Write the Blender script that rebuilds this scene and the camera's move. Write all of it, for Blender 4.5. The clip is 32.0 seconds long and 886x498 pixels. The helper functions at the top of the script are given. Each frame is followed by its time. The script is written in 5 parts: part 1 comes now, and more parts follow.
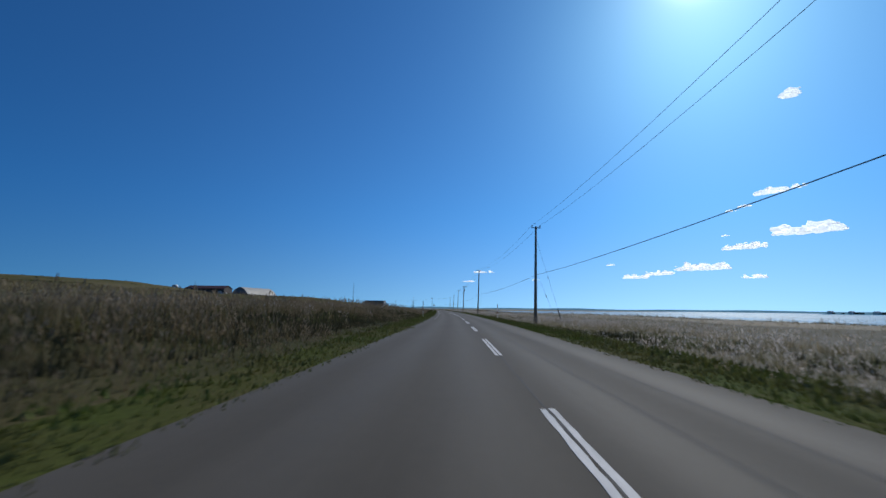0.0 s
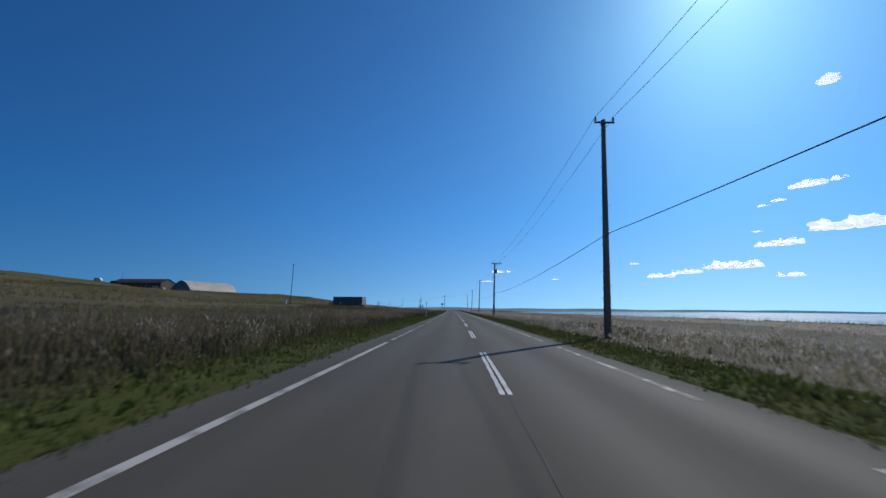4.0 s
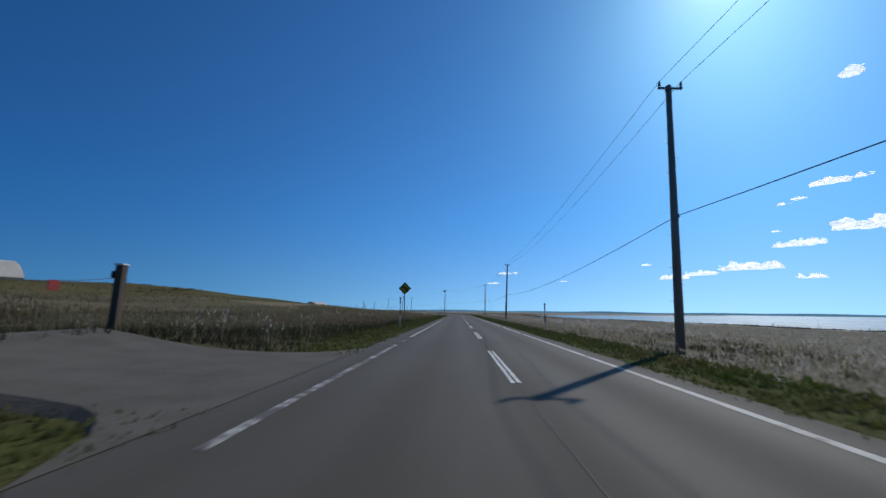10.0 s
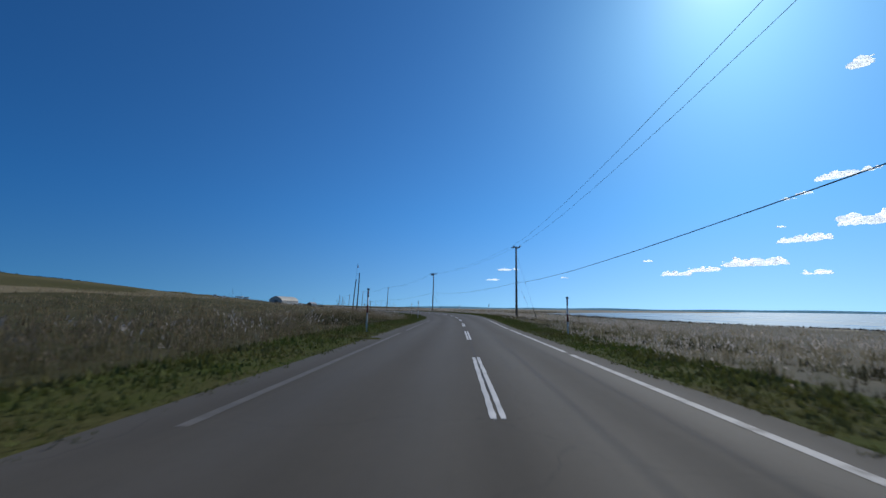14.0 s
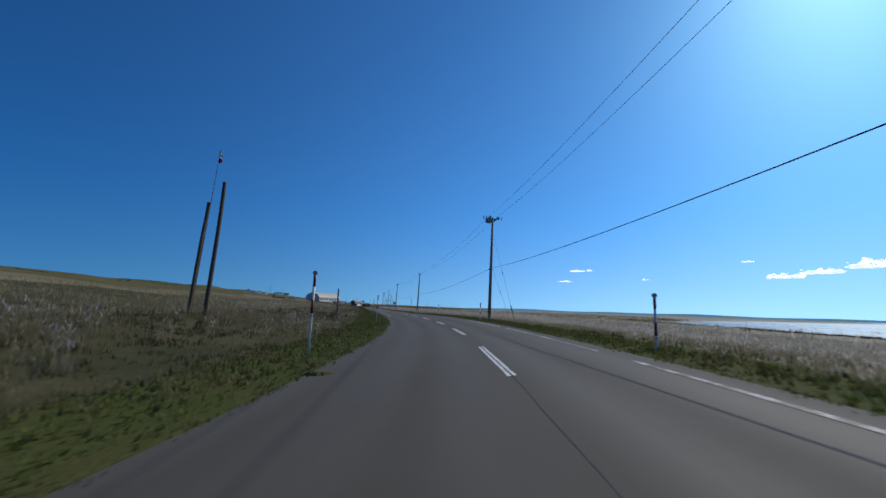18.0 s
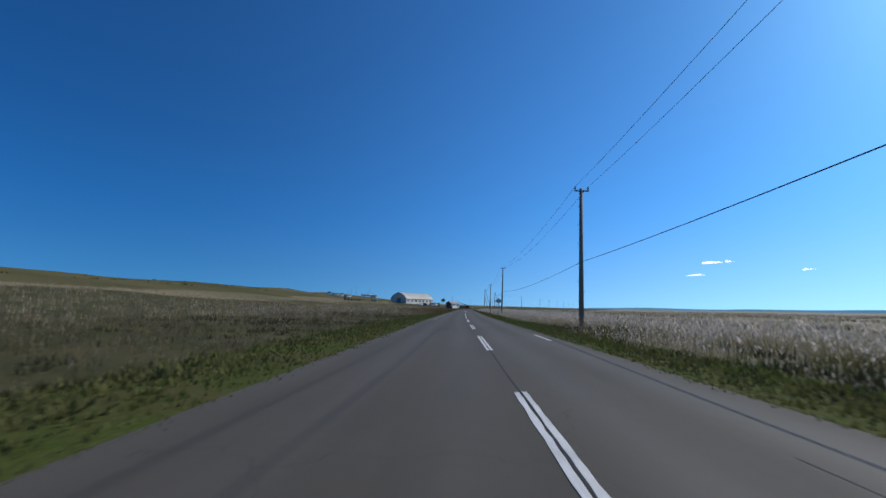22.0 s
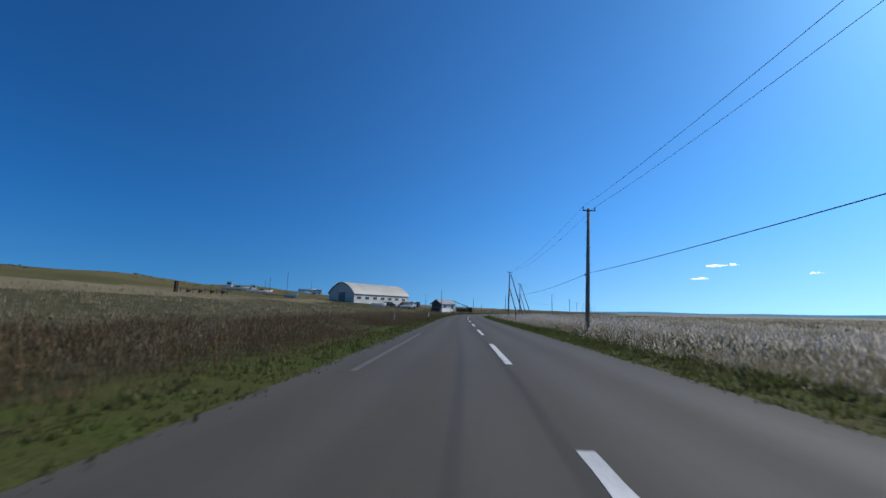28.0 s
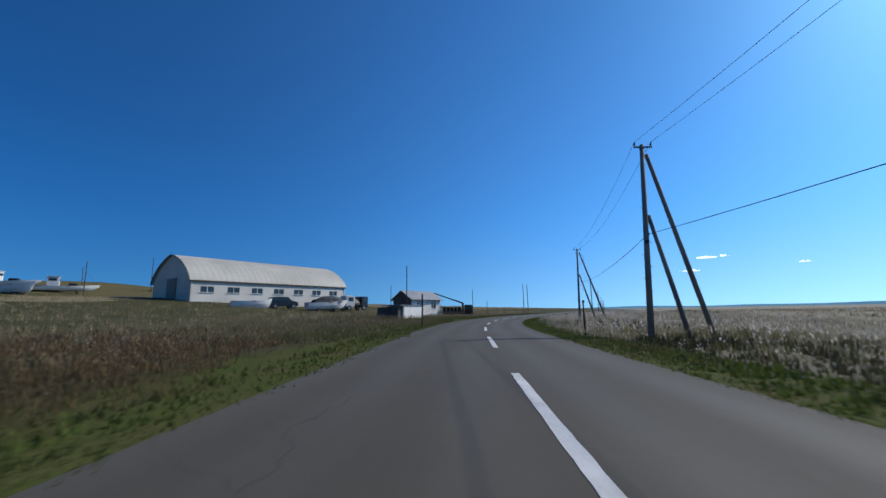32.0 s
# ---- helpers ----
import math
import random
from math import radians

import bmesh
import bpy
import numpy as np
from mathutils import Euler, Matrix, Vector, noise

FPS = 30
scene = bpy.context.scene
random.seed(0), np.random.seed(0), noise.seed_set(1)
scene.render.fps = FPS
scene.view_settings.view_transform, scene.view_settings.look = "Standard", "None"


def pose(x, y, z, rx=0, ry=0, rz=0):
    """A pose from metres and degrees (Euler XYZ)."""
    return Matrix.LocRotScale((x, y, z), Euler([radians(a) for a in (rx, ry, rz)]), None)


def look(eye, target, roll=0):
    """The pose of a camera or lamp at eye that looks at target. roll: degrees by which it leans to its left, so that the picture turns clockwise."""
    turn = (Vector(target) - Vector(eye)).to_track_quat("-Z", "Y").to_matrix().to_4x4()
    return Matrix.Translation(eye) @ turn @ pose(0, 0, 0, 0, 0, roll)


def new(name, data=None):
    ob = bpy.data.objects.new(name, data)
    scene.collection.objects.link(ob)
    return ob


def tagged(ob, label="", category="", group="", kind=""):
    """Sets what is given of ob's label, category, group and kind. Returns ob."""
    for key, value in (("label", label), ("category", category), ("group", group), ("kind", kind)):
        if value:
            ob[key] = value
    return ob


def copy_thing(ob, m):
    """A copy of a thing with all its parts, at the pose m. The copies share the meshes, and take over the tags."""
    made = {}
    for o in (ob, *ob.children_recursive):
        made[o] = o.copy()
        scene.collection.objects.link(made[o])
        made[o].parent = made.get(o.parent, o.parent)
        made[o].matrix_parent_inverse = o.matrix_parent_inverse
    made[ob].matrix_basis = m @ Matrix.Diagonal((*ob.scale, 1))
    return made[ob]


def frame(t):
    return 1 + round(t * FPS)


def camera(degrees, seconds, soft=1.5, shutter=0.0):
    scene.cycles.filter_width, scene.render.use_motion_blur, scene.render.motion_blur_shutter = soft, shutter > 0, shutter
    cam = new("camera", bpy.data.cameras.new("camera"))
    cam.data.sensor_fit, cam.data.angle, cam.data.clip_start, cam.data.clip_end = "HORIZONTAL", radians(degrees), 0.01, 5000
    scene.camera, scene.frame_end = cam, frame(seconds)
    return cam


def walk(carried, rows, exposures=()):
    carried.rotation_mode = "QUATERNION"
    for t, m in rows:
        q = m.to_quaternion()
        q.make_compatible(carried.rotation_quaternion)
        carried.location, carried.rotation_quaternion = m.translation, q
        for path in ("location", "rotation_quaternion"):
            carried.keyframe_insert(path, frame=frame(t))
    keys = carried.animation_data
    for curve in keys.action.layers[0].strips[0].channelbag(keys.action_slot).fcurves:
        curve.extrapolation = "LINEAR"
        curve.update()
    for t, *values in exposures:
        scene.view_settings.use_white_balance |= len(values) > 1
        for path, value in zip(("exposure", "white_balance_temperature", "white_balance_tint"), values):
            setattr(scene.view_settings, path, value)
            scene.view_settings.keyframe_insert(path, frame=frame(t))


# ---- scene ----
cam = camera(97.3, 32.0, shutter=0.13)
# seconds, x, y, z, pitch, roll, yaw of the windscreen camera along the drive
DRIVE = [
    (0.0, 0.00, 0.00, 1.086, 8.67, -0.74, 0.00),
    (0.5, 0.36, 9.65, 1.086, 8.70, -0.66, 0.35),
    (1.0, 0.66, 19.05, 1.086, 8.69, -0.65, 0.61),
    (1.5, 0.93, 28.35, 1.086, 8.62, -0.74, 0.82),
    (2.0, 1.16, 37.60, 1.086, 8.52, -0.85, 0.97),
    (2.5, 1.36, 46.82, 1.086, 8.41, -0.89, 1.12),
    (3.0, 1.53, 56.02, 1.086, 8.40, -0.85, 1.49),
    (3.5, 1.62, 65.18, 1.086, 8.57, -0.74, 2.05),
    (5.5, 1.34, 101.44, 1.086, 8.84, -0.59, 3.46),
    (6.0, 1.15, 110.44, 1.086, 8.86, -0.66, 3.59),
    (6.5, 0.94, 119.43, 1.086, 8.86, -0.72, 3.72),
    (7.0, 0.72, 128.45, 1.086, 8.83, -0.74, 3.77),
    (7.5, 0.50, 137.48, 1.086, 8.82, -0.74, 3.74),
    (8.0, 0.28, 146.55, 1.086, 8.93, -0.74, 3.64),
    (8.5, 0.08, 155.66, 1.086, 9.04, -0.74, 3.50),
    (9.0, -0.10, 164.81, 1.086, 9.08, -0.74, 3.41),
    (9.5, -0.27, 173.98, 1.086, 9.08, -0.74, 3.41),
    (10.0, -0.44, 183.17, 1.086, 9.08, -0.74, 3.38),
    (10.5, -0.61, 192.37, 1.086, 9.07, -0.76, 3.29),
    (11.0, -0.75, 201.55, 1.086, 9.05, -0.81, 3.19),
    (11.5, -0.89, 210.70, 1.086, 9.03, -0.83, 3.09),
    (12.0, -1.00, 219.80, 1.086, 8.98, -0.74, 2.97),
    (12.5, -1.10, 228.83, 1.086, 8.90, -0.65, 2.97),
    (13.0, -1.21, 237.79, 1.086, 8.80, -0.66, 3.16),
    (13.5, -1.35, 246.65, 1.086, 8.70, -0.72, 3.27),
    (14.0, -1.49, 255.41, 1.086, 8.62, -0.74, 3.20),
    (14.5, -1.62, 264.08, 1.086, 8.57, -0.74, 3.10),
    (16.5, -2.93, 297.80, 1.086, 8.75, -1.03, 6.03),
    (17.0, -3.60, 306.04, 1.086, 8.64, -1.62, 7.93),
    (17.5, -4.58, 314.20, 1.086, 8.62, -1.88, 10.37),
    (18.0, -5.92, 322.29, 1.086, 8.61, -1.92, 13.03),
    (18.5, -7.62, 330.31, 1.086, 8.55, -1.92, 15.64),
    (19.0, -9.69, 338.24, 1.086, 8.58, -1.96, 18.17),
    (19.5, -12.09, 346.09, 1.086, 8.60, -1.92, 20.56),
    (20.0, -14.82, 353.87, 1.086, 8.52, -1.73, 22.78),
    (20.5, -17.85, 361.58, 1.086, 8.49, -1.44, 24.77),
    (21.0, -21.14, 369.22, 1.086, 8.52, -1.05, 26.45),
    (21.5, -24.65, 376.81, 1.086, 8.52, -0.81, 27.72),
    (22.0, -28.30, 384.38, 1.086, 8.49, -0.76, 28.42),
    (22.5, -32.02, 391.96, 1.086, 8.51, -0.74, 28.53),
    (23.0, -35.75, 399.56, 1.086, 8.53, -0.76, 28.37),
    (23.5, -39.46, 407.20, 1.086, 8.49, -0.81, 28.16),
    (24.0, -43.16, 414.88, 1.086, 8.44, -0.83, 27.94),
    (24.5, -46.84, 422.57, 1.086, 8.42, -0.74, 27.81),
    (25.0, -50.51, 430.28, 1.086, 8.42, -0.63, 27.72),
    (25.5, -54.15, 438.00, 1.086, 8.43, -0.59, 27.41),
    (27.5, -68.77, 468.73, 1.086, 8.89, -1.18, 28.14),
    (28.0, -72.44, 476.32, 1.086, 8.94, -1.02, 28.11),
    (28.5, -76.08, 483.87, 1.086, 8.96, -0.71, 28.05),
    (29.0, -79.69, 491.38, 1.086, 9.00, -0.58, 27.93),
    (29.5, -83.24, 498.84, 1.086, 9.09, -0.64, 27.65),
    (30.0, -86.73, 506.26, 1.086, 9.19, -0.69, 27.38),
    (30.5, -90.18, 513.65, 1.086, 9.18, -0.66, 27.30),
    (31.0, -93.62, 521.05, 1.086, 9.09, -0.39, 27.27),
    (31.5, -97.11, 528.56, 1.086, 9.06, 0.19, 27.15),
    (32.0, -100.71, 536.37, 1.086, 9.12, 1.00, 26.95),
]
walk(cam, [(t, pose(x, y, z, 90 + p, r, w)) for t, x, y, z, p, r, w in DRIVE], exposures=[(0.0, -0.14), (15.0, -0.14), (21.5, 0.22), (32.0, 0.28)])

# ---- sky and sun ----
SUN_AZ, SUN_EL = 36.5, 40.0          # azimuth clockwise from +y, elevation
world = bpy.data.worlds.new("world")
scene.world = world
world.use_nodes = True
wn = world.node_tree
bg = wn.nodes["Background"]
sky = wn.nodes.new("ShaderNodeTexSky")
sky.sky_type = 'NISHITA'
sky.sun_disc = False
sky.sun_elevation, sky.sun_rotation = radians(SUN_EL), radians(SUN_AZ)
sky.air_density, sky.dust_density, sky.ozone_density = 1.0, 0.4, 3.0
hsv = wn.nodes.new("ShaderNodeHueSaturation")
hsv.inputs["Saturation"].default_value = 1.05
# the clear, deep sky keeps its blue down to the sea: the view direction is lifted a little off the horizon haze
co = wn.nodes.new("ShaderNodeTexCoord")
lift = wn.nodes.new("ShaderNodeMapping")
lift.inputs["Location"].default_value, lift.inputs["Scale"].default_value = (0, 0, 0.145), (1, 1, 0.855)
wn.links.new(co.outputs["Generated"], lift.inputs["Vector"])
wn.links.new(lift.outputs[0], sky.inputs["Vector"])
wn.links.new(sky.outputs[0], hsv.inputs["Color"])
clear_air = wn.nodes.new("ShaderNodeMix")
clear_air.data_type, clear_air.blend_type = 'RGBA', 'MULTIPLY'
clear_air.inputs["Factor"].default_value = 1.0
# thin pale haze along the horizon
sep = wn.nodes.new("ShaderNodeSeparateXYZ")
wn.links.new(co.outputs["Generated"], sep.inputs[0])
low = wn.nodes.new("ShaderNodeMapRange")
low.interpolation_type = 'SMOOTHSTEP'
low.inputs["From Min"].default_value, low.inputs["From Max"].default_value = -0.02, 0.26
wn.links.new(sep.outputs["Z"], low.inputs["Value"])
haze = wn.nodes.new("ShaderNodeMix")
haze.data_type = 'RGBA'
haze.inputs["A"].default_value, haze.inputs["B"].default_value = (0.74, 0.94, 1.00, 1), (0.48, 0.97, 1.17, 1)
wn.links.new(low.outputs[0], haze.inputs["Factor"])
wn.links.new(haze.outputs["Result"], clear_air.inputs["B"])
deep = wn.nodes.new("ShaderNodeGamma")
deep.inputs["Gamma"].default_value = 1.35
wn.links.new(hsv.outputs[0], deep.inputs["Color"])
wn.links.new(deep.outputs[0], clear_air.inputs["A"])
# the sky is deepest a quarter turn from the sun and glows white round it
a, e = radians(SUN_AZ), radians(SUN_EL)
SUN_WAY = Vector((math.sin(a) * math.cos(e), math.cos(a) * math.cos(e), math.sin(e)))
toward = wn.nodes.new("ShaderNodeVectorMath")
toward.operation = 'DOT_PRODUCT'
toward.inputs[1].default_value = SUN_WAY
wn.links.new(co.outputs["Generated"], toward.inputs[0])
depth = wn.nodes.new("ShaderNodeMapRange")
depth.interpolation_type = 'SMOOTHSTEP'
depth.inputs["From Min"].default_value, depth.inputs["From Max"].default_value = -0.2, 0.75
wn.links.new(toward.outputs["Value"], depth.inputs["Value"])
tone = wn.nodes.new("ShaderNodeMix")
tone.data_type = 'RGBA'
tone.inputs["A"].default_value, tone.inputs["B"].default_value = (0.44, 0.74, 0.86, 1), (1.0, 1.0, 1.0, 1)
wn.links.new(depth.outputs[0], tone.inputs["Factor"])
deepened = wn.nodes.new("ShaderNodeVectorMath")
deepened.operation = 'MULTIPLY'
wn.links.new(clear_air.outputs["Result"], deepened.inputs[0])
wn.links.new(tone.outputs["Result"], deepened.inputs[1])
lit = deepened
for power, tint in ((1100.0, (60.0, 60.0, 58.0)), (160.0, (5.0, 5.6, 6.0))):
    halo = wn.nodes.new("ShaderNodeMath")
    halo.operation, halo.inputs[1].default_value = 'POWER', power
    front = wn.nodes.new("ShaderNodeMath")
    front.operation, front.inputs[1].default_value = 'MAXIMUM', 0.0
    wn.links.new(toward.outputs["Value"], front.inputs[0])
    wn.links.new(front.outputs[0], halo.inputs[0])
    glow = wn.nodes.new("ShaderNodeVectorMath")
    glow.operation = 'MULTIPLY_ADD'
    glow.inputs[0].default_value = tint
    wn.links.new(halo.outputs[0], glow.inputs[1])
    wn.links.new(lit.outputs[0], glow.inputs[2])
    lit = glow
wn.links.new(lit.outputs[0], bg.inputs["Color"])
bg.inputs["Strength"].default_value = 0.056
sun = new("sun", bpy.data.lights.new("sun", 'SUN'))
sun.data.energy, sun.data.angle, sun.data.color = 3.0, radians(0.53), (1.0, 0.94, 0.84)
sun.matrix_world = look((0, 0, 50), Vector((0, 0, 50)) - SUN_WAY)


# ---- materials ----
def link(nt, a, b):
    nt.links.new(a, b)


def material(name, col, col2=None, scale=3.0, fine=40.0, rough=0.8, metal=0.0, bump=0.2, spec=0.3, rand=0.0, trans=0.0, island=0.0, dirt=0.25, stretch=(1, 1, 1)):
    """Two-scale mottled surface: large stains between col and col2, fine grain on top, bump from both."""
    m = bpy.data.materials.new(name)
    m.use_nodes = True
    nt = m.node_tree
    p = nt.nodes["Principled BSDF"]
    col2 = col2 or tuple(c * 0.7 for c in col)
    co = nt.nodes.new("ShaderNodeTexCoord")
    mp = nt.nodes.new("ShaderNodeMapping")
    mp.inputs["Scale"].default_value = stretch
    link(nt, co.outputs["Object"], mp.inputs["Vector"])
    n1 = nt.nodes.new("ShaderNodeTexNoise")
    n1.inputs["Scale"].default_value, n1.inputs["Detail"].default_value = scale, 5
    n2 = nt.nodes.new("ShaderNodeTexNoise")
    n2.inputs["Scale"].default_value, n2.inputs["Detail"].default_value = fine, 3
    link(nt, mp.outputs[0], n1.inputs["Vector"])
    link(nt, mp.outputs[0], n2.inputs["Vector"])
    ramp = nt.nodes.new("ShaderNodeMapRange")
    ramp.inputs["From Min"].default_value, ramp.inputs["From Max"].default_value = 0.35, 0.65
    link(nt, n1.outputs["Fac"], ramp.inputs["Value"])
    mix = nt.nodes.new("ShaderNodeMix")
    mix.data_type = 'RGBA'
    mix.inputs["A"].default_value, mix.inputs["B"].default_value = (*col, 1), (*col2, 1)
    link(nt, ramp.outputs[0], mix.inputs["Factor"])
    hs = nt.nodes.new("ShaderNodeHueSaturation")
    link(nt, mix.outputs["Result"], hs.inputs["Color"])
    val = nt.nodes.new("ShaderNodeMapRange")
    val.inputs["To Min"].default_value, val.inputs["To Max"].default_value = 1 - dirt, 1 + dirt
    link(nt, n2.outputs["Fac"], val.inputs["Value"])
    last = val.outputs[0]
    if rand or island:
        if rand:
            src = nt.nodes.new("ShaderNodeObjectInfo").outputs["Random"]
        else:
            src = nt.nodes.new("ShaderNodeNewGeometry").outputs["Random Per Island"]
        mr = nt.nodes.new("ShaderNodeMapRange")
        k = rand or island
        mr.inputs["To Min"].default_value, mr.inputs["To Max"].default_value = 1 - k, 1 + k
        link(nt, src, mr.inputs["Value"])
        mul = nt.nodes.new("ShaderNodeMath")
        mul.operation = 'MULTIPLY'
        link(nt, last, mul.inputs[0])
        link(nt, mr.outputs[0], mul.inputs[1])
        last = mul.outputs[0]
    link(nt, last, hs.inputs["Value"])
    link(nt, hs.outputs[0], p.inputs["Base Color"])
    p.inputs["Roughness"].default_value, p.inputs["Metallic"].default_value = rough, metal
    p.inputs["Specular IOR Level"].default_value = spec
    if bump:
        b = nt.nodes.new("ShaderNodeBump")
        b.inputs["Strength"].default_value, b.inputs["Distance"].default_value = bump, 0.02
        link(nt, n2.outputs["Fac"], b.inputs["Height"])
        link(nt, b.outputs[0], p.inputs["Normal"])
    if trans:
        tr = nt.nodes.new("ShaderNodeBsdfTranslucent")
        link(nt, hs.outputs[0], tr.inputs["Color"])
        ms = nt.nodes.new("ShaderNodeMixShader")
        ms.inputs[0].default_value = trans
        link(nt, p.outputs[0], ms.inputs[1])
        link(nt, tr.outputs[0], ms.inputs[2])
        link(nt, ms.outputs[0], nt.nodes["Material Output"].inputs["Surface"])
    return m




def math_node(nt, op, a, b=None):
    n = nt.nodes.new("ShaderNodeMath")
    n.operation = op
    for i, v in enumerate((a, b)):
        if v is None:
            continue
        if isinstance(v, (int, float)):
            n.inputs[i].default_value = v
        else:
            link(nt, v, n.inputs[i])
    return n.outputs[0]


def noise_node(nt, vec, scale, detail, rough=0.5):
    n = nt.nodes.new("ShaderNodeTexNoise")
    n.inputs["Scale"].default_value, n.inputs["Detail"].default_value, n.inputs["Roughness"].default_value = scale, detail, rough
    link(nt, vec, n.inputs["Vector"])
    return n.outputs["Fac"]


def asphalt():
    """Old asphalt: aggregate grain, lengthwise streaks, worn wheel tracks, stains and a few sealed cracks."""
    m = bpy.data.materials.new("asphalt")
    m.use_nodes = True
    nt = m.node_tree
    p = nt.nodes["Principled BSDF"]
    pos = nt.nodes.new("ShaderNodeTexCoord").outputs["Object"]
    across, along = nt.nodes.new("ShaderNodeAttribute"), nt.nodes.new("ShaderNodeAttribute")
    across.attribute_name, along.attribute_name = "across", "along"
    lane = nt.nodes.new("ShaderNodeCombineXYZ")
    link(nt, across.outputs["Fac"], lane.inputs["X"])
    link(nt, math_node(nt, 'MULTIPLY', along.outputs["Fac"], 0.07), lane.inputs["Y"])
    streak = noise_node(nt, lane.outputs[0], 2.4, 5, 0.6)
    stain = noise_node(nt, pos, 0.22, 6, 0.6)
    grain = noise_node(nt, pos, 95.0, 3, 0.7)
    blot = noise_node(nt, pos, 6.0, 4, 0.6)
    wheel = math_node(nt, 'SUBTRACT', math_node(nt, 'ABSOLUTE', across.outputs["Fac"]), 0.75)
    wheel = math_node(nt, 'COSINE', math_node(nt, 'MULTIPLY', wheel, 4.19))
    v = math_node(nt, 'ADD', math_node(nt, 'MULTIPLY', wheel, 0.07), 0.50)
    for f, k in ((streak, 0.40), (stain, 0.42), (grain, 0.30), (blot, 0.18)):
        v = math_node(nt, 'ADD', v, math_node(nt, 'MULTIPLY', math_node(nt, 'SUBTRACT', f, 0.5), k))
    ramp = nt.nodes.new("ShaderNodeMix")
    ramp.data_type = 'RGBA'
    ramp.inputs["A"].default_value, ramp.inputs["B"].default_value = (0.040, 0.035, 0.027, 1), (0.105, 0.093, 0.073, 1)
    link(nt, v, ramp.inputs["Factor"])
    warp = nt.nodes.new("ShaderNodeVectorMath")
    warp.operation = 'MULTIPLY_ADD'
    wob = nt.nodes.new("ShaderNodeTexNoise")
    wob.inputs["Scale"].default_value, wob.inputs["Detail"].default_value = 0.8, 4
    link(nt, pos, wob.inputs["Vector"])
    link(nt, wob.outputs["Color"], warp.inputs[0])
    warp.inputs[1].default_value = (1.6, 1.6, 0)
    link(nt, pos, warp.inputs[2])
    cell = nt.nodes.new("ShaderNodeTexVoronoi")
    cell.feature = 'DISTANCE_TO_EDGE'
    cell.inputs["Scale"].default_value = 0.17
    link(nt, warp.outputs[0], cell.inputs["Vector"])
    crack = math_node(nt, 'LESS_THAN', cell.outputs["Distance"], 0.0011)
    crack = math_node(nt, 'MULTIPLY', crack, math_node(nt, 'GREATER_THAN', noise_node(nt, pos, 0.11, 2), 0.50))
    mix = nt.nodes.new("ShaderNodeMix")
    mix.data_type = 'RGBA'
    mix.inputs["B"].default_value = (0.026, 0.024, 0.022, 1)
    link(nt, ramp.outputs["Result"], mix.inputs["A"])
    link(nt, math_node(nt, 'MULTIPLY', crack, 0.4), mix.inputs["Factor"])
    link(nt, mix.outputs["Result"], p.inputs["Base Color"])
    link(nt, math_node(nt, 'ADD', math_node(nt, 'MULTIPLY', wheel, -0.05), 0.82), p.inputs["Roughness"])
    p.inputs["Specular IOR Level"].default_value = 0.3
    b = nt.nodes.new("ShaderNodeBump")
    b.inputs["Strength"].default_value, b.inputs["Distance"].default_value = 0.25, 0.006
    link(nt, grain, b.inputs["Height"])
    link(nt, b.outputs[0], p.inputs["Normal"])
    return m


ASPHALT = asphalt()
PAINT = material("road_paint", (0.62, 0.62, 0.60), (0.45, 0.45, 0.44), 1.5, 35, 0.7, bump=0.2, dirt=0.3)
FIELD = material("dry_field", (0.25, 0.215, 0.15), (0.175, 0.15, 0.095), 0.02, 0.8, 0.95, bump=0.6, dirt=0.4)
SOIL = material("marsh_ground", (0.105, 0.088, 0.052), (0.06, 0.056, 0.028), 0.25, 6, 0.95, bump=0.6, dirt=0.45)
WEEDS = material("weedy_ground", (0.075, 0.066, 0.030), (0.045, 0.046, 0.018), 0.3, 6, 1.0, bump=0.6, spec=0.1, dirt=0.45)
FIELD_OLIVE = material("olive_field", (0.125, 0.105, 0.058), (0.085, 0.08, 0.04), 0.03, 0.8, 1.0, bump=0.6, spec=0.1, dirt=0.4)
FIELD_BROWN = material("brown_field", (0.20, 0.165, 0.098), (0.135, 0.118, 0.064), 0.03, 0.8, 1.0, bump=0.6, spec=0.1, dirt=0.4)
VERGE = material("verge_turf", (0.055, 0.072, 0.016), (0.075, 0.07, 0.026), 0.5, 14, 1.0, bump=0.8, spec=0.05, dirt=0.5)
BLADE = material("dry_reed", (0.34, 0.285, 0.185), (0.235, 0.205, 0.12), 0.06, 3, 0.8, bump=0, trans=0.42, island=0.4)
BLADE_GREEN = material("green_reed", (0.085, 0.105, 0.028), (0.15, 0.13, 0.055), 0.08, 3, 0.8, bump=0, trans=0.35, island=0.4)
WEED_DARK = material("dark_marsh_weed", (0.075, 0.066, 0.034), (0.045, 0.048, 0.02), 0.1, 3, 0.9, bump=0, trans=0.25, island=0.45)
BLADE_TAN = material("tan_grass", (0.42, 0.33, 0.20), (0.29, 0.24, 0.135), 0.05, 2, 0.85, bump=0, trans=0.4, island=0.4)
# Browner dune-side reeds and heads, their colour also lowered for dimmer light there.
BLADE_DULL = material("dimmed_brown_reed", (0.20, 0.152, 0.085), (0.125, 0.108, 0.052), 0.06, 3, 0.85, bump=0, trans=0.4, island=0.45)
PLUME_DULL = material("dimmed_brown_plume", (0.29, 0.225, 0.15), (0.19, 0.15, 0.095), 0.1, 6, 0.9, bump=0, trans=0.4, island=0.4)
PLUME = material("reed_plume", (0.60, 0.53, 0.46), (0.43, 0.375, 0.32), 0.1, 6, 0.9, bump=0, trans=0.5, island=0.3)
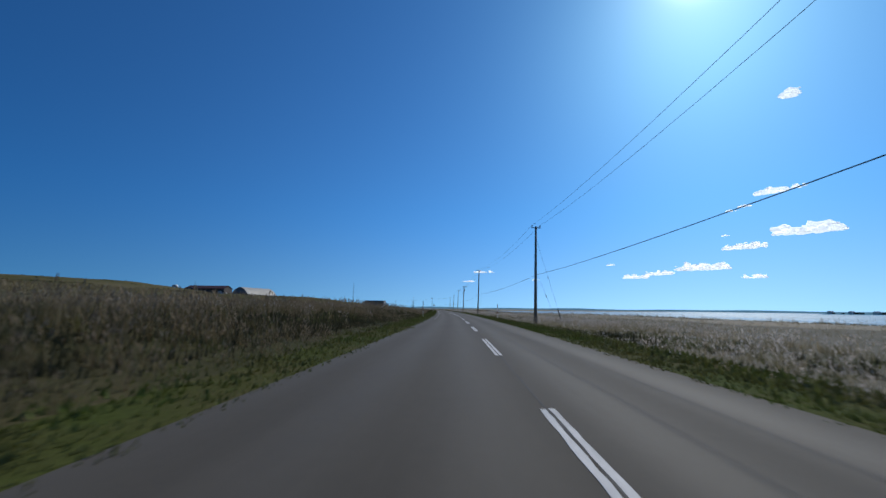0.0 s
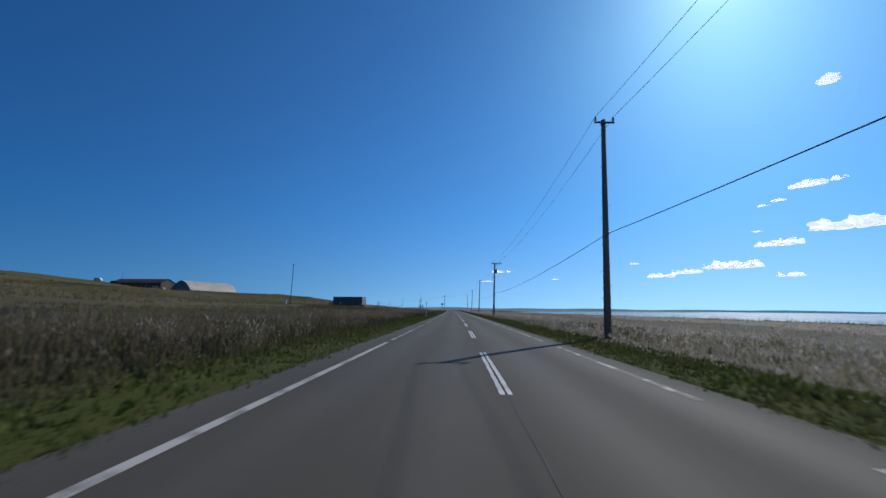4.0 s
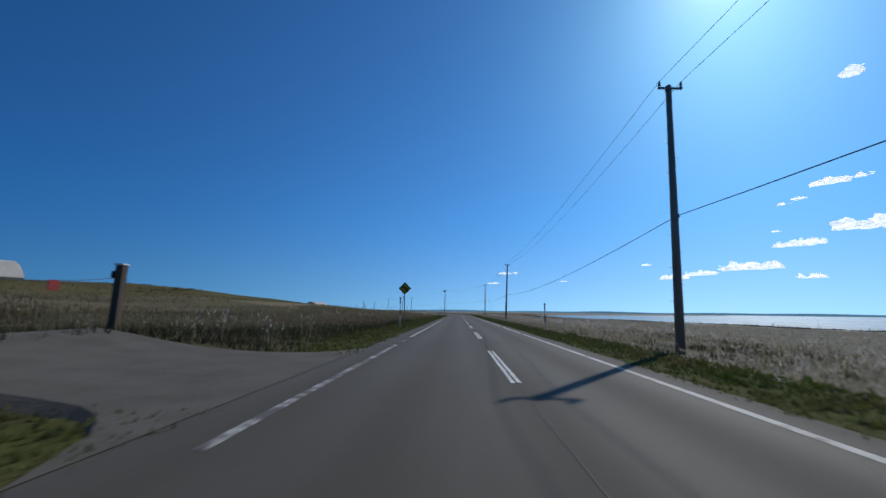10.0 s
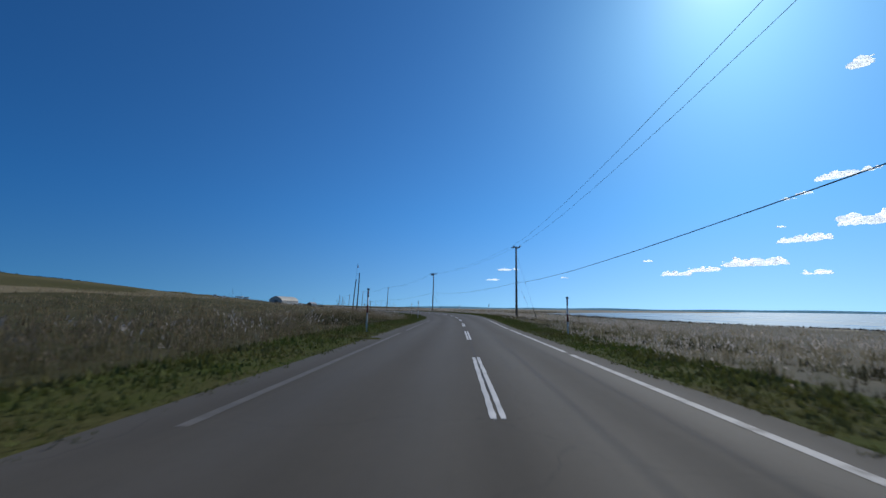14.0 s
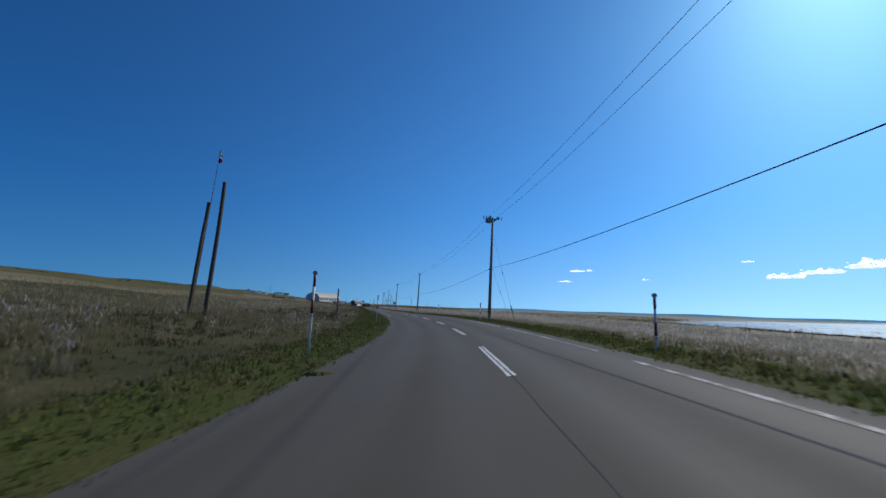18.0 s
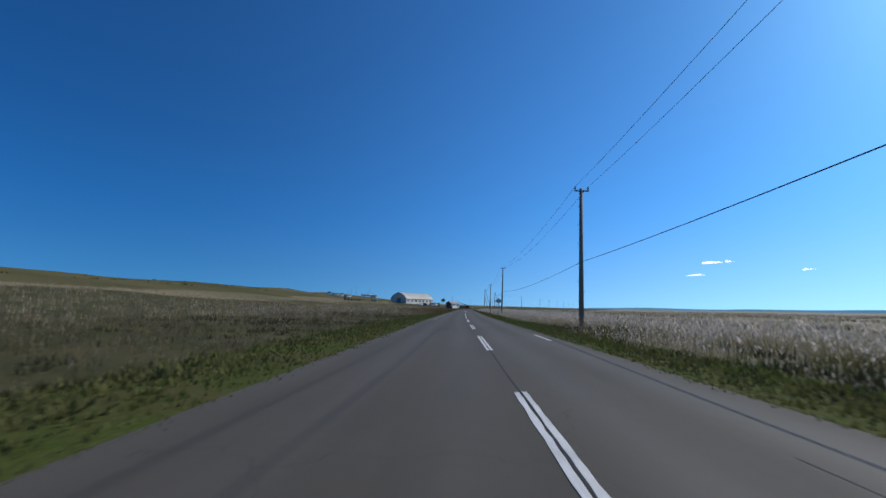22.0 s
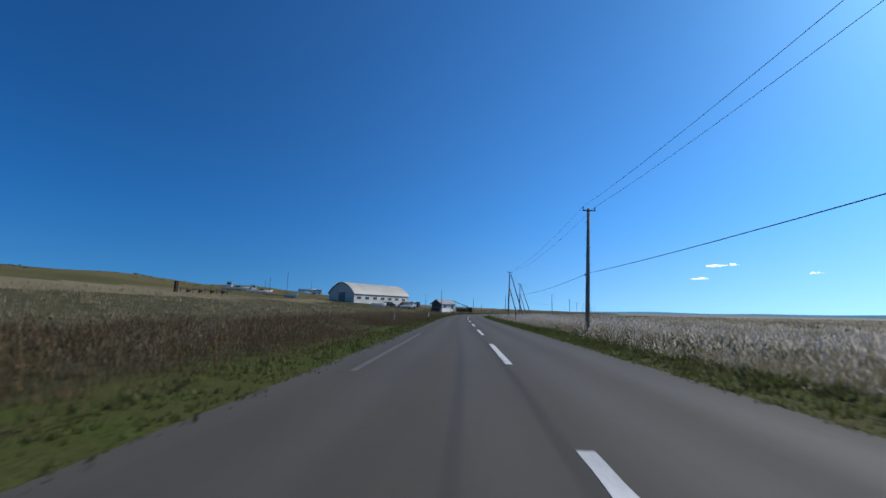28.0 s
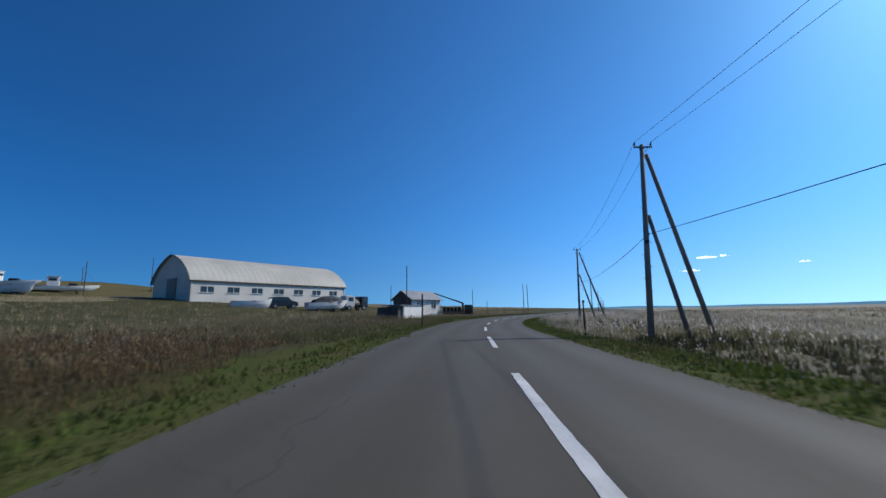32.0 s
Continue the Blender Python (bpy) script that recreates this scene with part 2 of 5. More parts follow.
TURF = material("turf_blade", (0.074, 0.104, 0.020), (0.112, 0.106, 0.036), 0.3, 5, 0.85, bump=0, trans=0.35, island=0.35)
CONCRETE = material("pole_concrete", (0.29, 0.25, 0.21), (0.20, 0.172, 0.145), 1.5, 30, 0.85, bump=0.2, stretch=(1, 1, 0.2))
STEEL = material("galvanised_steel", (0.33, 0.34, 0.35), (0.24, 0.24, 0.25), 5, 60, 0.45, 0.8, bump=0.05)
BLACK = material("black_rubber", (0.02, 0.02, 0.022), None, 6, 50, 0.6, bump=0.1)
CERAMIC = material("brown_insulator", (0.30, 0.28, 0.26), None, 8, 40, 0.3, bump=0)
WOOD_GREY = material("weathered_wood", (0.11, 0.085, 0.06), (0.065, 0.052, 0.04), 2.0, 25, 0.9, bump=0.4, stretch=(1, 1, 0.15))
WHITE = material("white_paint", (0.80, 0.77, 0.71), (0.66, 0.63, 0.57), 0.8, 20, 0.5, bump=0.05, dirt=0.12)
RED = material("red_paint", (0.30, 0.03, 0.025), (0.22, 0.03, 0.025), 2, 30, 0.5, bump=0.05)
SHEET_ROOF = material("corrugated_zinc", (0.46, 0.44, 0.385), (0.36, 0.345, 0.30), 0.25, 8, 0.6, 0.0, bump=0.1, dirt=0.15)
SHEET_WALL = material("painted_steel_wall", (0.70, 0.66, 0.59), (0.58, 0.55, 0.485), 0.4, 10, 0.6, bump=0.05, dirt=0.15)
DARKWALL = material("dark_end_wall", (0.22, 0.22, 0.23), (0.16, 0.16, 0.17), 0.5, 12, 0.7, bump=0.1)
GLASS_DARK = material("window_pane", (0.02, 0.025, 0.03), None, 3, 20, 0.08, bump=0, spec=0.6)
RUST = material("rusty_iron", (0.16, 0.08, 0.045), (0.09, 0.055, 0.04), 3, 30, 0.9, 0.2, bump=0.4)
DUNE = material("dune_grass", (0.07, 0.066, 0.022), (0.118, 0.10, 0.044), 0.04, 1.5, 1.0, bump=0.6, spec=0.1, dirt=0.4)
MUD = material("tidal_mud", (0.06, 0.052, 0.042), (0.085, 0.072, 0.058), 0.05, 2, 0.6, bump=0.3)


# ---- mesh helpers ----
def part(name, bm, mat, parent=None, label="", smooth=False):
    """Links a bmesh as one mesh object under a thing or a part."""
    me = bpy.data.meshes.new(name)
    bm.to_mesh(me)
    bm.free()
    me.materials.append(mat)
    if smooth:
        me.shade_smooth()
    ob = new(name, me)
    ob.parent = parent
    if label:
        tagged(ob, label)
    return ob


def raw(name, verts, faces, mats, index=None, parent=None):
    """A mesh from arrays computed in this script."""
    me = bpy.data.meshes.new(name)
    verts = np.asarray(verts, np.float32)
    faces = np.asarray(faces, np.int32)
    k = faces.shape[1]
    me.vertices.add(len(verts))
    me.vertices.foreach_set("co", verts.ravel())
    me.loops.add(faces.size)
    me.loops.foreach_set("vertex_index", faces.ravel())
    me.polygons.add(len(faces))
    me.polygons.foreach_set("loop_start", np.arange(0, faces.size, k, dtype=np.int32))
    me.polygons.foreach_set("loop_total", np.full(len(faces), k, np.int32))
    for m in mats:
        me.materials.append(m)
    if index is not None:
        me.polygons.foreach_set("material_index", np.asarray(index, np.int32))
    me.update(calc_edges=True)
    me.shade_flat()
    ob = new(name, me)
    ob.parent = parent
    return ob


def box(bm, c, size, rot=None, bevel=0.0):
    m = Matrix.Translation(c) @ (rot or Matrix()) @ Matrix.Diagonal((*size, 1))
    r = bmesh.ops.create_cube(bm, size=1, matrix=m)
    if bevel:
        edges = list({e for v in r["verts"] for e in v.link_edges})
        bmesh.ops.bevel(bm, geom=edges, offset=bevel, segments=2, affect='EDGES')
    return bm


def rod(bm, a, b, r1, r2=None, seg=8):
    a, b = Vector(a), Vector(b)
    d = b - a
    m = Matrix.Translation((a + b) / 2) @ d.to_track_quat('Z', 'Y').to_matrix().to_4x4()
    bmesh.ops.create_cone(bm, cap_ends=True, segments=seg, radius1=r1, radius2=r1 if r2 is None else r2, depth=d.length, matrix=m)
    return bm


def boxed(c, size, bevel=0.0, rot=None):
    return box(bmesh.new(), c, size, rot, bevel)


def rodded(a, b, r1, r2=None, seg=8):
    return rod(bmesh.new(), a, b, r1, r2, seg)


def empty(name, m):
    ob = new(name)
    ob.matrix_world = m
    ob.empty_display_size = 0.2
    return ob


# ---- the road's line: heading in degrees left of +y at distances along it ----
ROAD_S = [-120, 0, 30, 60, 90, 120, 160, 200, 240, 270, 285, 300, 315, 330, 345, 360, 375, 390, 410, 440, 470, 500, 530, 550, 565, 580, 600, 620, 650, 720, 1400]
ROAD_H = [-2.38, -2.30, -1.27, 0.02, 0.59, 1.03, 1.16, 1.14, 1.34, 0.99, 1.43, 3.48, 7.55, 13.03, 18.30, 22.39, 24.83, 25.98, 26.39, 25.48, 24.72, 25.44, 25.88, 24.63, 23.36, 22.07, 14, 8, 4.5, 4, 4]
ROAD_X0, ROAD_Y0 = 1.01, 0.47
line_s = np.arange(-120, 1401, 1.0)
line_h = np.radians(np.interp(line_s, ROAD_S, ROAD_H))
line_h = np.convolve(np.pad(line_h, 7, 'edge'), np.ones(15) / 15, 'valid')
mid_h = (line_h[1:] + line_h[:-1]) / 2
line_x = np.concatenate([[0], np.cumsum(-np.sin(mid_h))])
line_y = np.concatenate([[0], np.cumsum(np.cos(mid_h))])
line_x += ROAD_X0 - np.interp(0, line_s, line_x)
line_y += ROAD_Y0 - np.interp(0, line_s, line_y)


def bank(s):
    """Cross-slope of the road, to the left in the first bend and to the right in the second."""
    return np.interp(s, [280, 312, 365, 395, 555, 578, 625, 665], [0, 0.055, 0.055, 0, 0, -0.03, -0.03, 0])


def outer(s):
    """The outer lane grows wider through the first bend."""
    return np.interp(s, [280, 302, 362, 385], [0, 0.38, 0.38, 0])


def on_road(s, u, z=0.0):
    """World place s metres along the road and u metres to the right of its centre."""
    z = z + bank(s) * np.clip(u, -6, 6)
    h = np.interp(s, line_s, line_h)
    return np.stack([np.interp(s, line_s, line_x) + np.cos(h) * u, np.interp(s, line_s, line_y) + np.sin(h) * u, np.zeros_like(np.asarray(s, float) + u) + z], -1)


def heading(s):
    return math.degrees(float(np.interp(s, line_s, line_h)))


def road_su(x, y):
    """Distance along the road and signed offset for arrays of places."""
    x, y = np.ravel(x), np.ravel(y)
    lx, ly = line_x[::3], line_y[::3]
    ss, uu = np.zeros(len(x)), np.zeros(len(x))
    for i in range(0, len(x), 20000):
        dx, dy = x[i:i + 20000, None] - lx, y[i:i + 20000, None] - ly
        j = (dx * dx + dy * dy).argmin(1)
        r = np.arange(len(j))
        h = line_h[::3][j]
        uu[i:i + 20000] = dx[r, j] * np.cos(h) + dy[r, j] * np.sin(h)
        ss[i:i + 20000] = line_s[::3][j] - dx[r, j] * np.sin(h) + dy[r, j] * np.cos(h)
    return ss, uu


def shore_x(y):
    return np.interp(y, [-400, 0, 190, 295, 440, 500, 560, 700, 1200, 5000], [130, 105, 92, 66, 51, 58, 88, 175, 650, 3000]) + 4 * np.sin(y * 0.05) + 2 * np.sin(y * 0.17)


def wobble(x, y, k):
    return np.sin(x * k + 1.3 * np.sin(y * k * 0.7)) * np.cos(y * k * 1.1 + 0.9 * np.sin(x * k * 0.6))


def ground_z(x, y):
    """Height of the land: verge by the road, low marsh to the sea on one side, dunes on the other."""
    x, y = np.ravel(np.asarray(x, float)), np.ravel(np.asarray(y, float))
    s, u = road_su(x, y)
    d = np.abs(u)
    right = -0.22 - 0.25 * np.clip((d - 5) / 6, 0, 1) - 0.35 * np.clip((d - 4) / 70, 0, 1)
    shore = np.clip((x - shore_x(y) + 30) / 30, 0, 1.6)
    right = right - 1.1 * shore * (x > 20)
    t = np.clip((d - 9) / 176, 0, 1)
    left = -0.15 + 14.0 * t ** 1.6 * (1 - 0.8 * np.clip((d - 185) / 150, 0, 1))
    rise = np.clip((d - 9) / 93, 0, 1)
    dune = -0.15 + np.interp(s, [300, 380, 405, 430, 460, 530, 570], [8.5, 9.4, 9.4, 8.9, 8.5, 9.2, 10.0]) * rise ** 1.25 - 4.5 * np.clip((d - 130) / 200, 0, 1) + 0.5 * np.clip((d - 70) / 30, 0, 1) * wobble(x, y, 0.07)
    past = np.clip(((x + 212) * -0.42 + (y - 560) * 0.906 - 25) / 75, 0, 1)
    past = past * past * (3 - 2 * past)
    dune = dune + (np.minimum(dune, 3.2 - 2.2 * np.clip((d - 90) / 160, 0, 1)) - dune) * past
    left = left + (dune - left) * np.clip((s - 262) / 45, 0, 1)
    left += np.clip((d - 110) / 70, 0, 1) * 0.9 * wobble(x, y, 0.035) * (1 - past) + 0.25 * np.clip((d - 10) / 30, 0, 1) * wobble(x, y, 0.11)
    left += 1.7 * np.exp(-((d - 107) / 11) ** 2) * np.clip((s - 150) / 50, 0, 1) * np.clip((285 - s) / 25, 0, 1)
    left -= 1.5 * np.exp(-((x + 199) ** 2 + (y - 567) ** 2) / 20 ** 2)
    left += 0.8 * np.exp(-((x + 147) ** 2 + (y - 574) ** 2) / 22 ** 2)
    left += 0.75 * np.clip((d - 6) / 5, 0, 1) * np.clip((88 - s) / 20, 0, 1) * np.clip((60 - d) / 30, 0, 1)
    left += 0.6 * np.exp(-((u + 11) / 3.5) ** 2 - ((s - 190) / 9) ** 2)
    z = np.where(u > 0, right, left)
    z = z + 0.06 * wobble(x, y, 0.9) * np.clip((d - 5) / 5, 0, 1)
    return np.where(d < 4.2, -0.18, z) + bank(s) * np.clip(u, -6, 6) * np.clip((14 - d) / 6, 0, 1)


def gz(x, y):
    return float(ground_z([x], [y])[0])


def graded(lo, hi, step, far):
    """Grid lines: even between lo and hi, growing outwards to +-far."""
    out, inn, k = [], list(np.arange(lo, hi + step, step)), step
    v = inn[-1]
    while v < far:
        k *= 1.35
        v += k
        out.append(min(v, far))
    k, v, pre = step, inn[0], []
    while v > -far:
        k *= 1.35
        v -= k
        pre.append(max(v, -far))
    return np.array(pre[::-1] + inn + out)


# ---- ground ----
gx, gy = graded(-330, 130, 3.0, 4900), graded(-90, 760, 3.0, 4900)
GX, GY = np.meshgrid(gx, gy)
GZ = ground_z(GX, GY)
nx, ny = len(gx), len(gy)
idx = np.arange(nx * ny).reshape(ny, nx)
quads = np.stack([idx[:-1, :-1], idx[:-1, 1:], idx[1:, 1:], idx[1:, :-1]], -1).reshape(-1, 4)
cxm = (GX[:-1, :-1] + GX[1:, 1:]).ravel() / 2
cym = (GY[:-1, :-1] + GY[1:, 1:]).ravel() / 2
sm, um = road_su(cxm, cym)
muddy = (cxm > shore_x(cym) - 16) & (cxm > 20)
ground = raw("ground", np.stack([GX.ravel(), GY.ravel(), GZ], -1), quads, [SOIL, MUD, DUNE, FIELD, WEEDS, FIELD_BROWN, FIELD_OLIVE], np.where(muddy, 1, np.where((um < -np.interp(sm, [250, 320], [95, 56]) - 10 * wobble(cxm, cym, 0.05)), 2, np.where(np.abs(um) > 40 + 6 * wobble(cxm, cym, 0.07), 3, 0) + np.where(um < 0, np.where(np.abs(um) > 40 + 6 * wobble(cxm, cym, 0.07), np.where(sm > 285, 2, 3), 4), 0))))
ground.data.shade_smooth()
tagged(ground, "flat dry marshland rising to grassy dunes beside a coastal road", "ground", kind="structure")


def ribbon(name, s0, s1, us, zs, mat, step=2.0):
    """A strip along the road with the cross-section us, zs."""
    ss = np.arange(s0, s1 + 0.01, step)
    v = np.concatenate([on_road(ss, u + (outer(ss) if u > 2 else 0.0), z) for u, z in zip(us, zs)])
    n = len(ss)
    f = []
    for k in range(len(us) - 1):
        i = np.arange(n - 1) + k * n
        f.append(np.stack([i, i + n, i + n + 1, i + 1], -1))
    ob = raw(name, v, np.concatenate(f), [mat])
    for key, value in (("across", np.repeat(us, n)), ("along", np.tile(ss, len(us)))):
        ob.data.attributes.new(key, 'FLOAT', 'POINT').data.foreach_set("value", np.asarray(value, np.float32))
    return ob


L_EDGE, R_EDGE, L_LINE, R_LINE = -3.75, 3.05, -2.97, 2.45
road = ribbon("road", -110, 1300, [L_EDGE - 0.02, L_EDGE, -1.6, 0, 1.6, R_EDGE, R_EDGE + 0.02], [-0.2, -0.045, -0.02, 0, -0.02, -0.045, -0.2], ASPHALT)
tagged(road, "worn grey two-lane asphalt road with faded white lines", "road", kind="structure")
for nm, us, zs in (("verge", [L_EDGE - 3.4, L_EDGE - 1.6, L_EDGE - 0.1, L_EDGE + 0.05], [-0.16, -0.10, -0.055, -0.06]), ("verge", [R_EDGE - 0.05, R_EDGE + 0.1, R_EDGE + 1.4, R_EDGE + 3.0], [-0.06, -0.055, -0.12, -0.2])):
    tagged(ribbon(nm, -110, 900, us, zs, VERGE), "strip of short green turf along the road edge", "verge", kind="structure")

# ---- sea ----
sea_m = bpy.data.materials.new("sea_water")
sea_m.use_nodes = True
sp = sea_m.node_tree.nodes["Principled BSDF"]
sp.inputs["Specular IOR Level"].default_value = 0.32
sp.inputs["Specular Tint"].default_value = (0.82, 0.97, 0.94, 1)
sea_nt = sea_m.node_tree
sea_co = sea_nt.nodes.new("ShaderNodeTexCoord")
sea_map = sea_nt.nodes.new("ShaderNodeMapping")
sea_map.inputs["Scale"].default_value, sea_map.inputs["Rotation"].default_value = (0.05, 0.006, 1), (0, 0, 0.3)
link(sea_nt, sea_co.outputs["Object"], sea_map.inputs["Vector"])
sea_mix = sea_nt.nodes.new("ShaderNodeMix")
sea_mix.data_type = 'RGBA'
sea_mix.inputs["A"].default_value, sea_mix.inputs["B"].default_value = (0.05, 0.10, 0.11, 1), (0.22, 0.27, 0.25, 1)
sea_rmp = sea_nt.nodes.new("ShaderNodeMapRange")
sea_rmp.inputs["From Min"].default_value, sea_rmp.inputs["From Max"].default_value = 0.38, 0.62
link(sea_nt, noise_node(sea_nt, sea_map.outputs[0], 1.0, 6, 0.6), sea_rmp.inputs["Value"])
link(sea_nt, sea_rmp.outputs[0], sea_mix.inputs["Factor"])
link(sea_nt, sea_mix.outputs["Result"], sp.inputs["Base Color"])
link(sea_nt, math_node(sea_nt, 'ADD', math_node(sea_nt, 'MULTIPLY', sea_rmp.outputs[0], -0.12), 0.38), sp.inputs["Roughness"])
wv = sea_m.node_tree.nodes.new("ShaderNodeTexNoise")
wv.inputs["Scale"].default_value, wv.inputs["Detail"].default_value = 0.6, 6
bp = sea_m.node_tree.nodes.new("ShaderNodeBump")
bp.inputs["Strength"].default_value, bp.inputs["Distance"].default_value = 0.35, 0.3
tc = sea_m.node_tree.nodes.new("ShaderNodeTexCoord")
sea_m.node_tree.links.new(tc.outputs["Object"], wv.inputs["Vector"])
sea_m.node_tree.links.new(wv.outputs["Fac"], bp.inputs["Height"])
sea_m.node_tree.links.new(bp.outputs[0], sp.inputs["Normal"])
ysea = np.concatenate([np.arange(-400, 800, 10), np.arange(800, 4901, 100)])
near = np.stack([np.maximum(shore_x(ysea) - 8, 30), ysea, np.full(len(ysea), -1.45)], -1)
fars = np.stack([np.full(len(ysea), 4900.0), ysea, np.full(len(ysea), -1.45)], -1)
i = np.arange(len(ysea) - 1)
sea = raw("water", np.concatenate([near, fars]), np.stack([i, i + len(ysea), i + len(ysea) + 1, i + 1], -1), [sea_m])
tagged(sea, "calm pale blue bay water beyond the marsh", "sea", kind="structure")

# ---- road markings, joint and wear ----
PAINT_WORN = bpy.data.materials.new("worn_road_paint")
PAINT_WORN.use_nodes = True
nt = PAINT_WORN.node_tree
pw = nt.nodes["Principled BSDF"]
pw.inputs["Roughness"].default_value = 0.75
tco = nt.nodes.new("ShaderNodeTexCoord")
no1 = nt.nodes.new("ShaderNodeTexNoise")
no1.inputs["Scale"].default_value, no1.inputs["Detail"].default_value, no1.inputs["Roughness"].default_value = 1.7, 12, 0.75
mr1 = nt.nodes.new("ShaderNodeMapRange")
mr1.inputs["From Min"].default_value, mr1.inputs["From Max"].default_value = 0.40, 0.52
mx1 = nt.nodes.new("ShaderNodeMix")
mx1.data_type = 'RGBA'
mx1.inputs["A"].default_value, mx1.inputs["B"].default_value = (0.42, 0.41, 0.385, 1), (0.09, 0.084, 0.072, 1)
nt.links.new(tco.outputs["Object"], no1.inputs["Vector"])
nt.links.new(no1.outputs["Fac"], mr1.inputs["Value"])
nt.links.new(mr1.outputs[0], mx1.inputs["Factor"])
nt.links.new(mx1.outputs["Result"], pw.inputs["Base Color"])
PAINT_EDGE = PAINT_WORN.copy()
PAINT_EDGE.name = "dull_road_paint"
for nd in PAINT_EDGE.node_tree.nodes:
    if nd.type == 'MAP_RANGE':
        nd.inputs["From Min"].default_value, nd.inputs["From Max"].default_value = 0.50, 0.68
PAINT_FAINT = PAINT_WORN.copy()
PAINT_FAINT.name = "nearly_gone_road_paint"
for nd in PAINT_FAINT.node_tree.nodes:
    if nd.type == 'MAP_RANGE':
        nd.inputs["From Min"].default_value, nd.inputs["From Max"].default_value = 0.25, 0.55
    if nd.type == 'MIX':
        nd.inputs["A"].default_value = (0.145, 0.132, 0.114, 1)
TAR = material("tar_joint", (0.022, 0.022, 0.023), (0.035, 0.035, 0.035), 2, 30, 0.7, bump=0.2)

rdash = random.Random(11)


def dash_mesh(split):
    """A five-metre painted dash with ragged ends, split along the joint where it is worn."""
    bm = bmesh.new()
    halves = ((-0.085, -0.016), (0.018, 0.085)) if split else ((-0.075, 0.075),)
    for a, b in halves:
        n, rows_ = 24, []
        for i in range(n + 1):
            y = -5 + 5 * i / n + (rdash.uniform(-0.06, 0.06) if i in (0, n) else 0)
            j = rdash.uniform(-0.007, 0.007)
            rows_.append((bm.verts.new((a + j, y, 0.004)), bm.verts.new((b + rdash.uniform(-0.007, 0.007), y, 0.004))))
        for p, q in zip(rows_, rows_[1:]):
            bm.faces.new((p[0], p[1], q[1], q[0]))
    r = bmesh.ops.extrude_face_region(bm, geom=bm.faces[:])
    bmesh.ops.translate(bm, vec=(0, 0, -0.012), verts=[v for v in r["geom"] if isinstance(v, bmesh.types.BMVert)])
    bmesh.ops.recalc_face_normals(bm, faces=bm.faces)
    me = bpy.data.meshes.new("centre_dash")
    bm.to_mesh(me)
    bm.free()
    me.materials.append(PAINT)
    return me


DASH_SPLIT, DASH_WHOLE = [dash_mesh(True) for _ in range(3)], [dash_mesh(False) for _ in range(3)]
for n in range(-6, 72):
    s = 14.1 + 10 * n
    d = new("centre_dash", (DASH_SPLIT if s < 425 else DASH_WHOLE)[n % 3])
    x, y, _ = on_road(s, 0.0)
    d.matrix_world = pose(x, y, 0.0, 0, -math.degrees(math.atan(float(bank(s)))), heading(s - 2.5))
    d.parent = road


def strip_part(name, s0, s1, u, w, mat, z=0.004, wiggle=0.0, step=1.0, label=""):
    """A thin strip of paint or tar lying on the asphalt."""
    ss = np.arange(s0, s1 + 0.01, step)
    off = wiggle * (np.sin(ss * 0.9) + 0.6 * np.sin(ss * 2.3 + 1)) + (outer(ss) if u > 2 else 0.0)
    base = float(np.interp(u, [L_EDGE, -1.6, 0, 1.6, R_EDGE], [-0.045, -0.02, 0, -0.02, -0.045]))
    v = np.concatenate([on_road(ss, u - w / 2 + off, base + z), on_road(ss, u + w / 2 + off, base + z)])
    i = np.arange(len(ss) - 1)
    n = len(ss)
    ob = raw(name, v, np.stack([i, i + n, i + n + 1, i + 1], -1), [mat], parent=road)
    return ob


for u, runs in ((L_LINE, ((40, 62, 2), (66, 74, 1), (74, 88, 0), (88, 140, 1), (140, 184, 0), (186, 200, 1), (200, 236, 0), (240, 246, 1), (246, 294, 2), (372, 391, 0), (424, 472, 1), (478, 484, 2), (498, 511, 2))),
                (R_LINE, ((66, 118, 1), (118, 290, 0), (290, 345, 1), (345, 356, 0), (372, 384, 2), (403, 407, 0), (452, 458, 1)))):
    for s0, s1, worn in runs:
        s = s0
        while s < s1:
            e = min(s + rdash.uniform(9, 16), s1)
            strip_part("edge_line", s, e - (rdash.uniform(0.3, 2.0) if worn else rdash.uniform(0.02, 0.3)), u, 0.13, (PAINT_EDGE, PAINT_WORN, PAINT_FAINT)[worn])
            s = e
for s0 in range(-100, 390, 40):
    strip_part("centre_joint", s0, s0 + rdash.uniform(14, 36), 0.0, 0.02, TAR, 0.003, 0.012)
for s0, s1, u, w in ((118, 126, 0.45, 0.03), (200, 226, 0.12, 0.03), (356, 392, 1.75, 0.014), (330, 352, 1.3, 0.014)):
    strip_part("tar_seam", s0, s1, u, w, TAR, 0.0035, 0.05)


def blob(name, s, u, w, l, mat, z, label, category):
    """An uneven flat patch, thick in the middle, at the road's edge."""
    bm = bmesh.new()
    c = bm.verts.new((0, 0, 0.05))
    ring = [bm.verts.new((math.cos(a) * w * rdash.uniform(0.7, 1.1), math.sin(a) * l * rdash.uniform(0.7, 1.1), -0.01)) for a in [i * math.tau / 16 for i in range(16)]]
    mid = [bm.verts.new((v.co.x * 0.6, v.co.y * 0.6, 0.035 + rdash.uniform(-0.01, 0.015))) for v in ring]
    for i in range(16):
        j = (i + 1) % 16
        bm.faces.new((ring[i], ring[j], mid[j], mid[i]))
        bm.faces.new((mid[i], mid[j], c))
    ob = part(name, bm, mat)
    x, y, _ = on_road(s, u)
    ob.matrix_world = pose(x, y, z, 0, 0, heading(s))
    return tagged(ob, label, category)


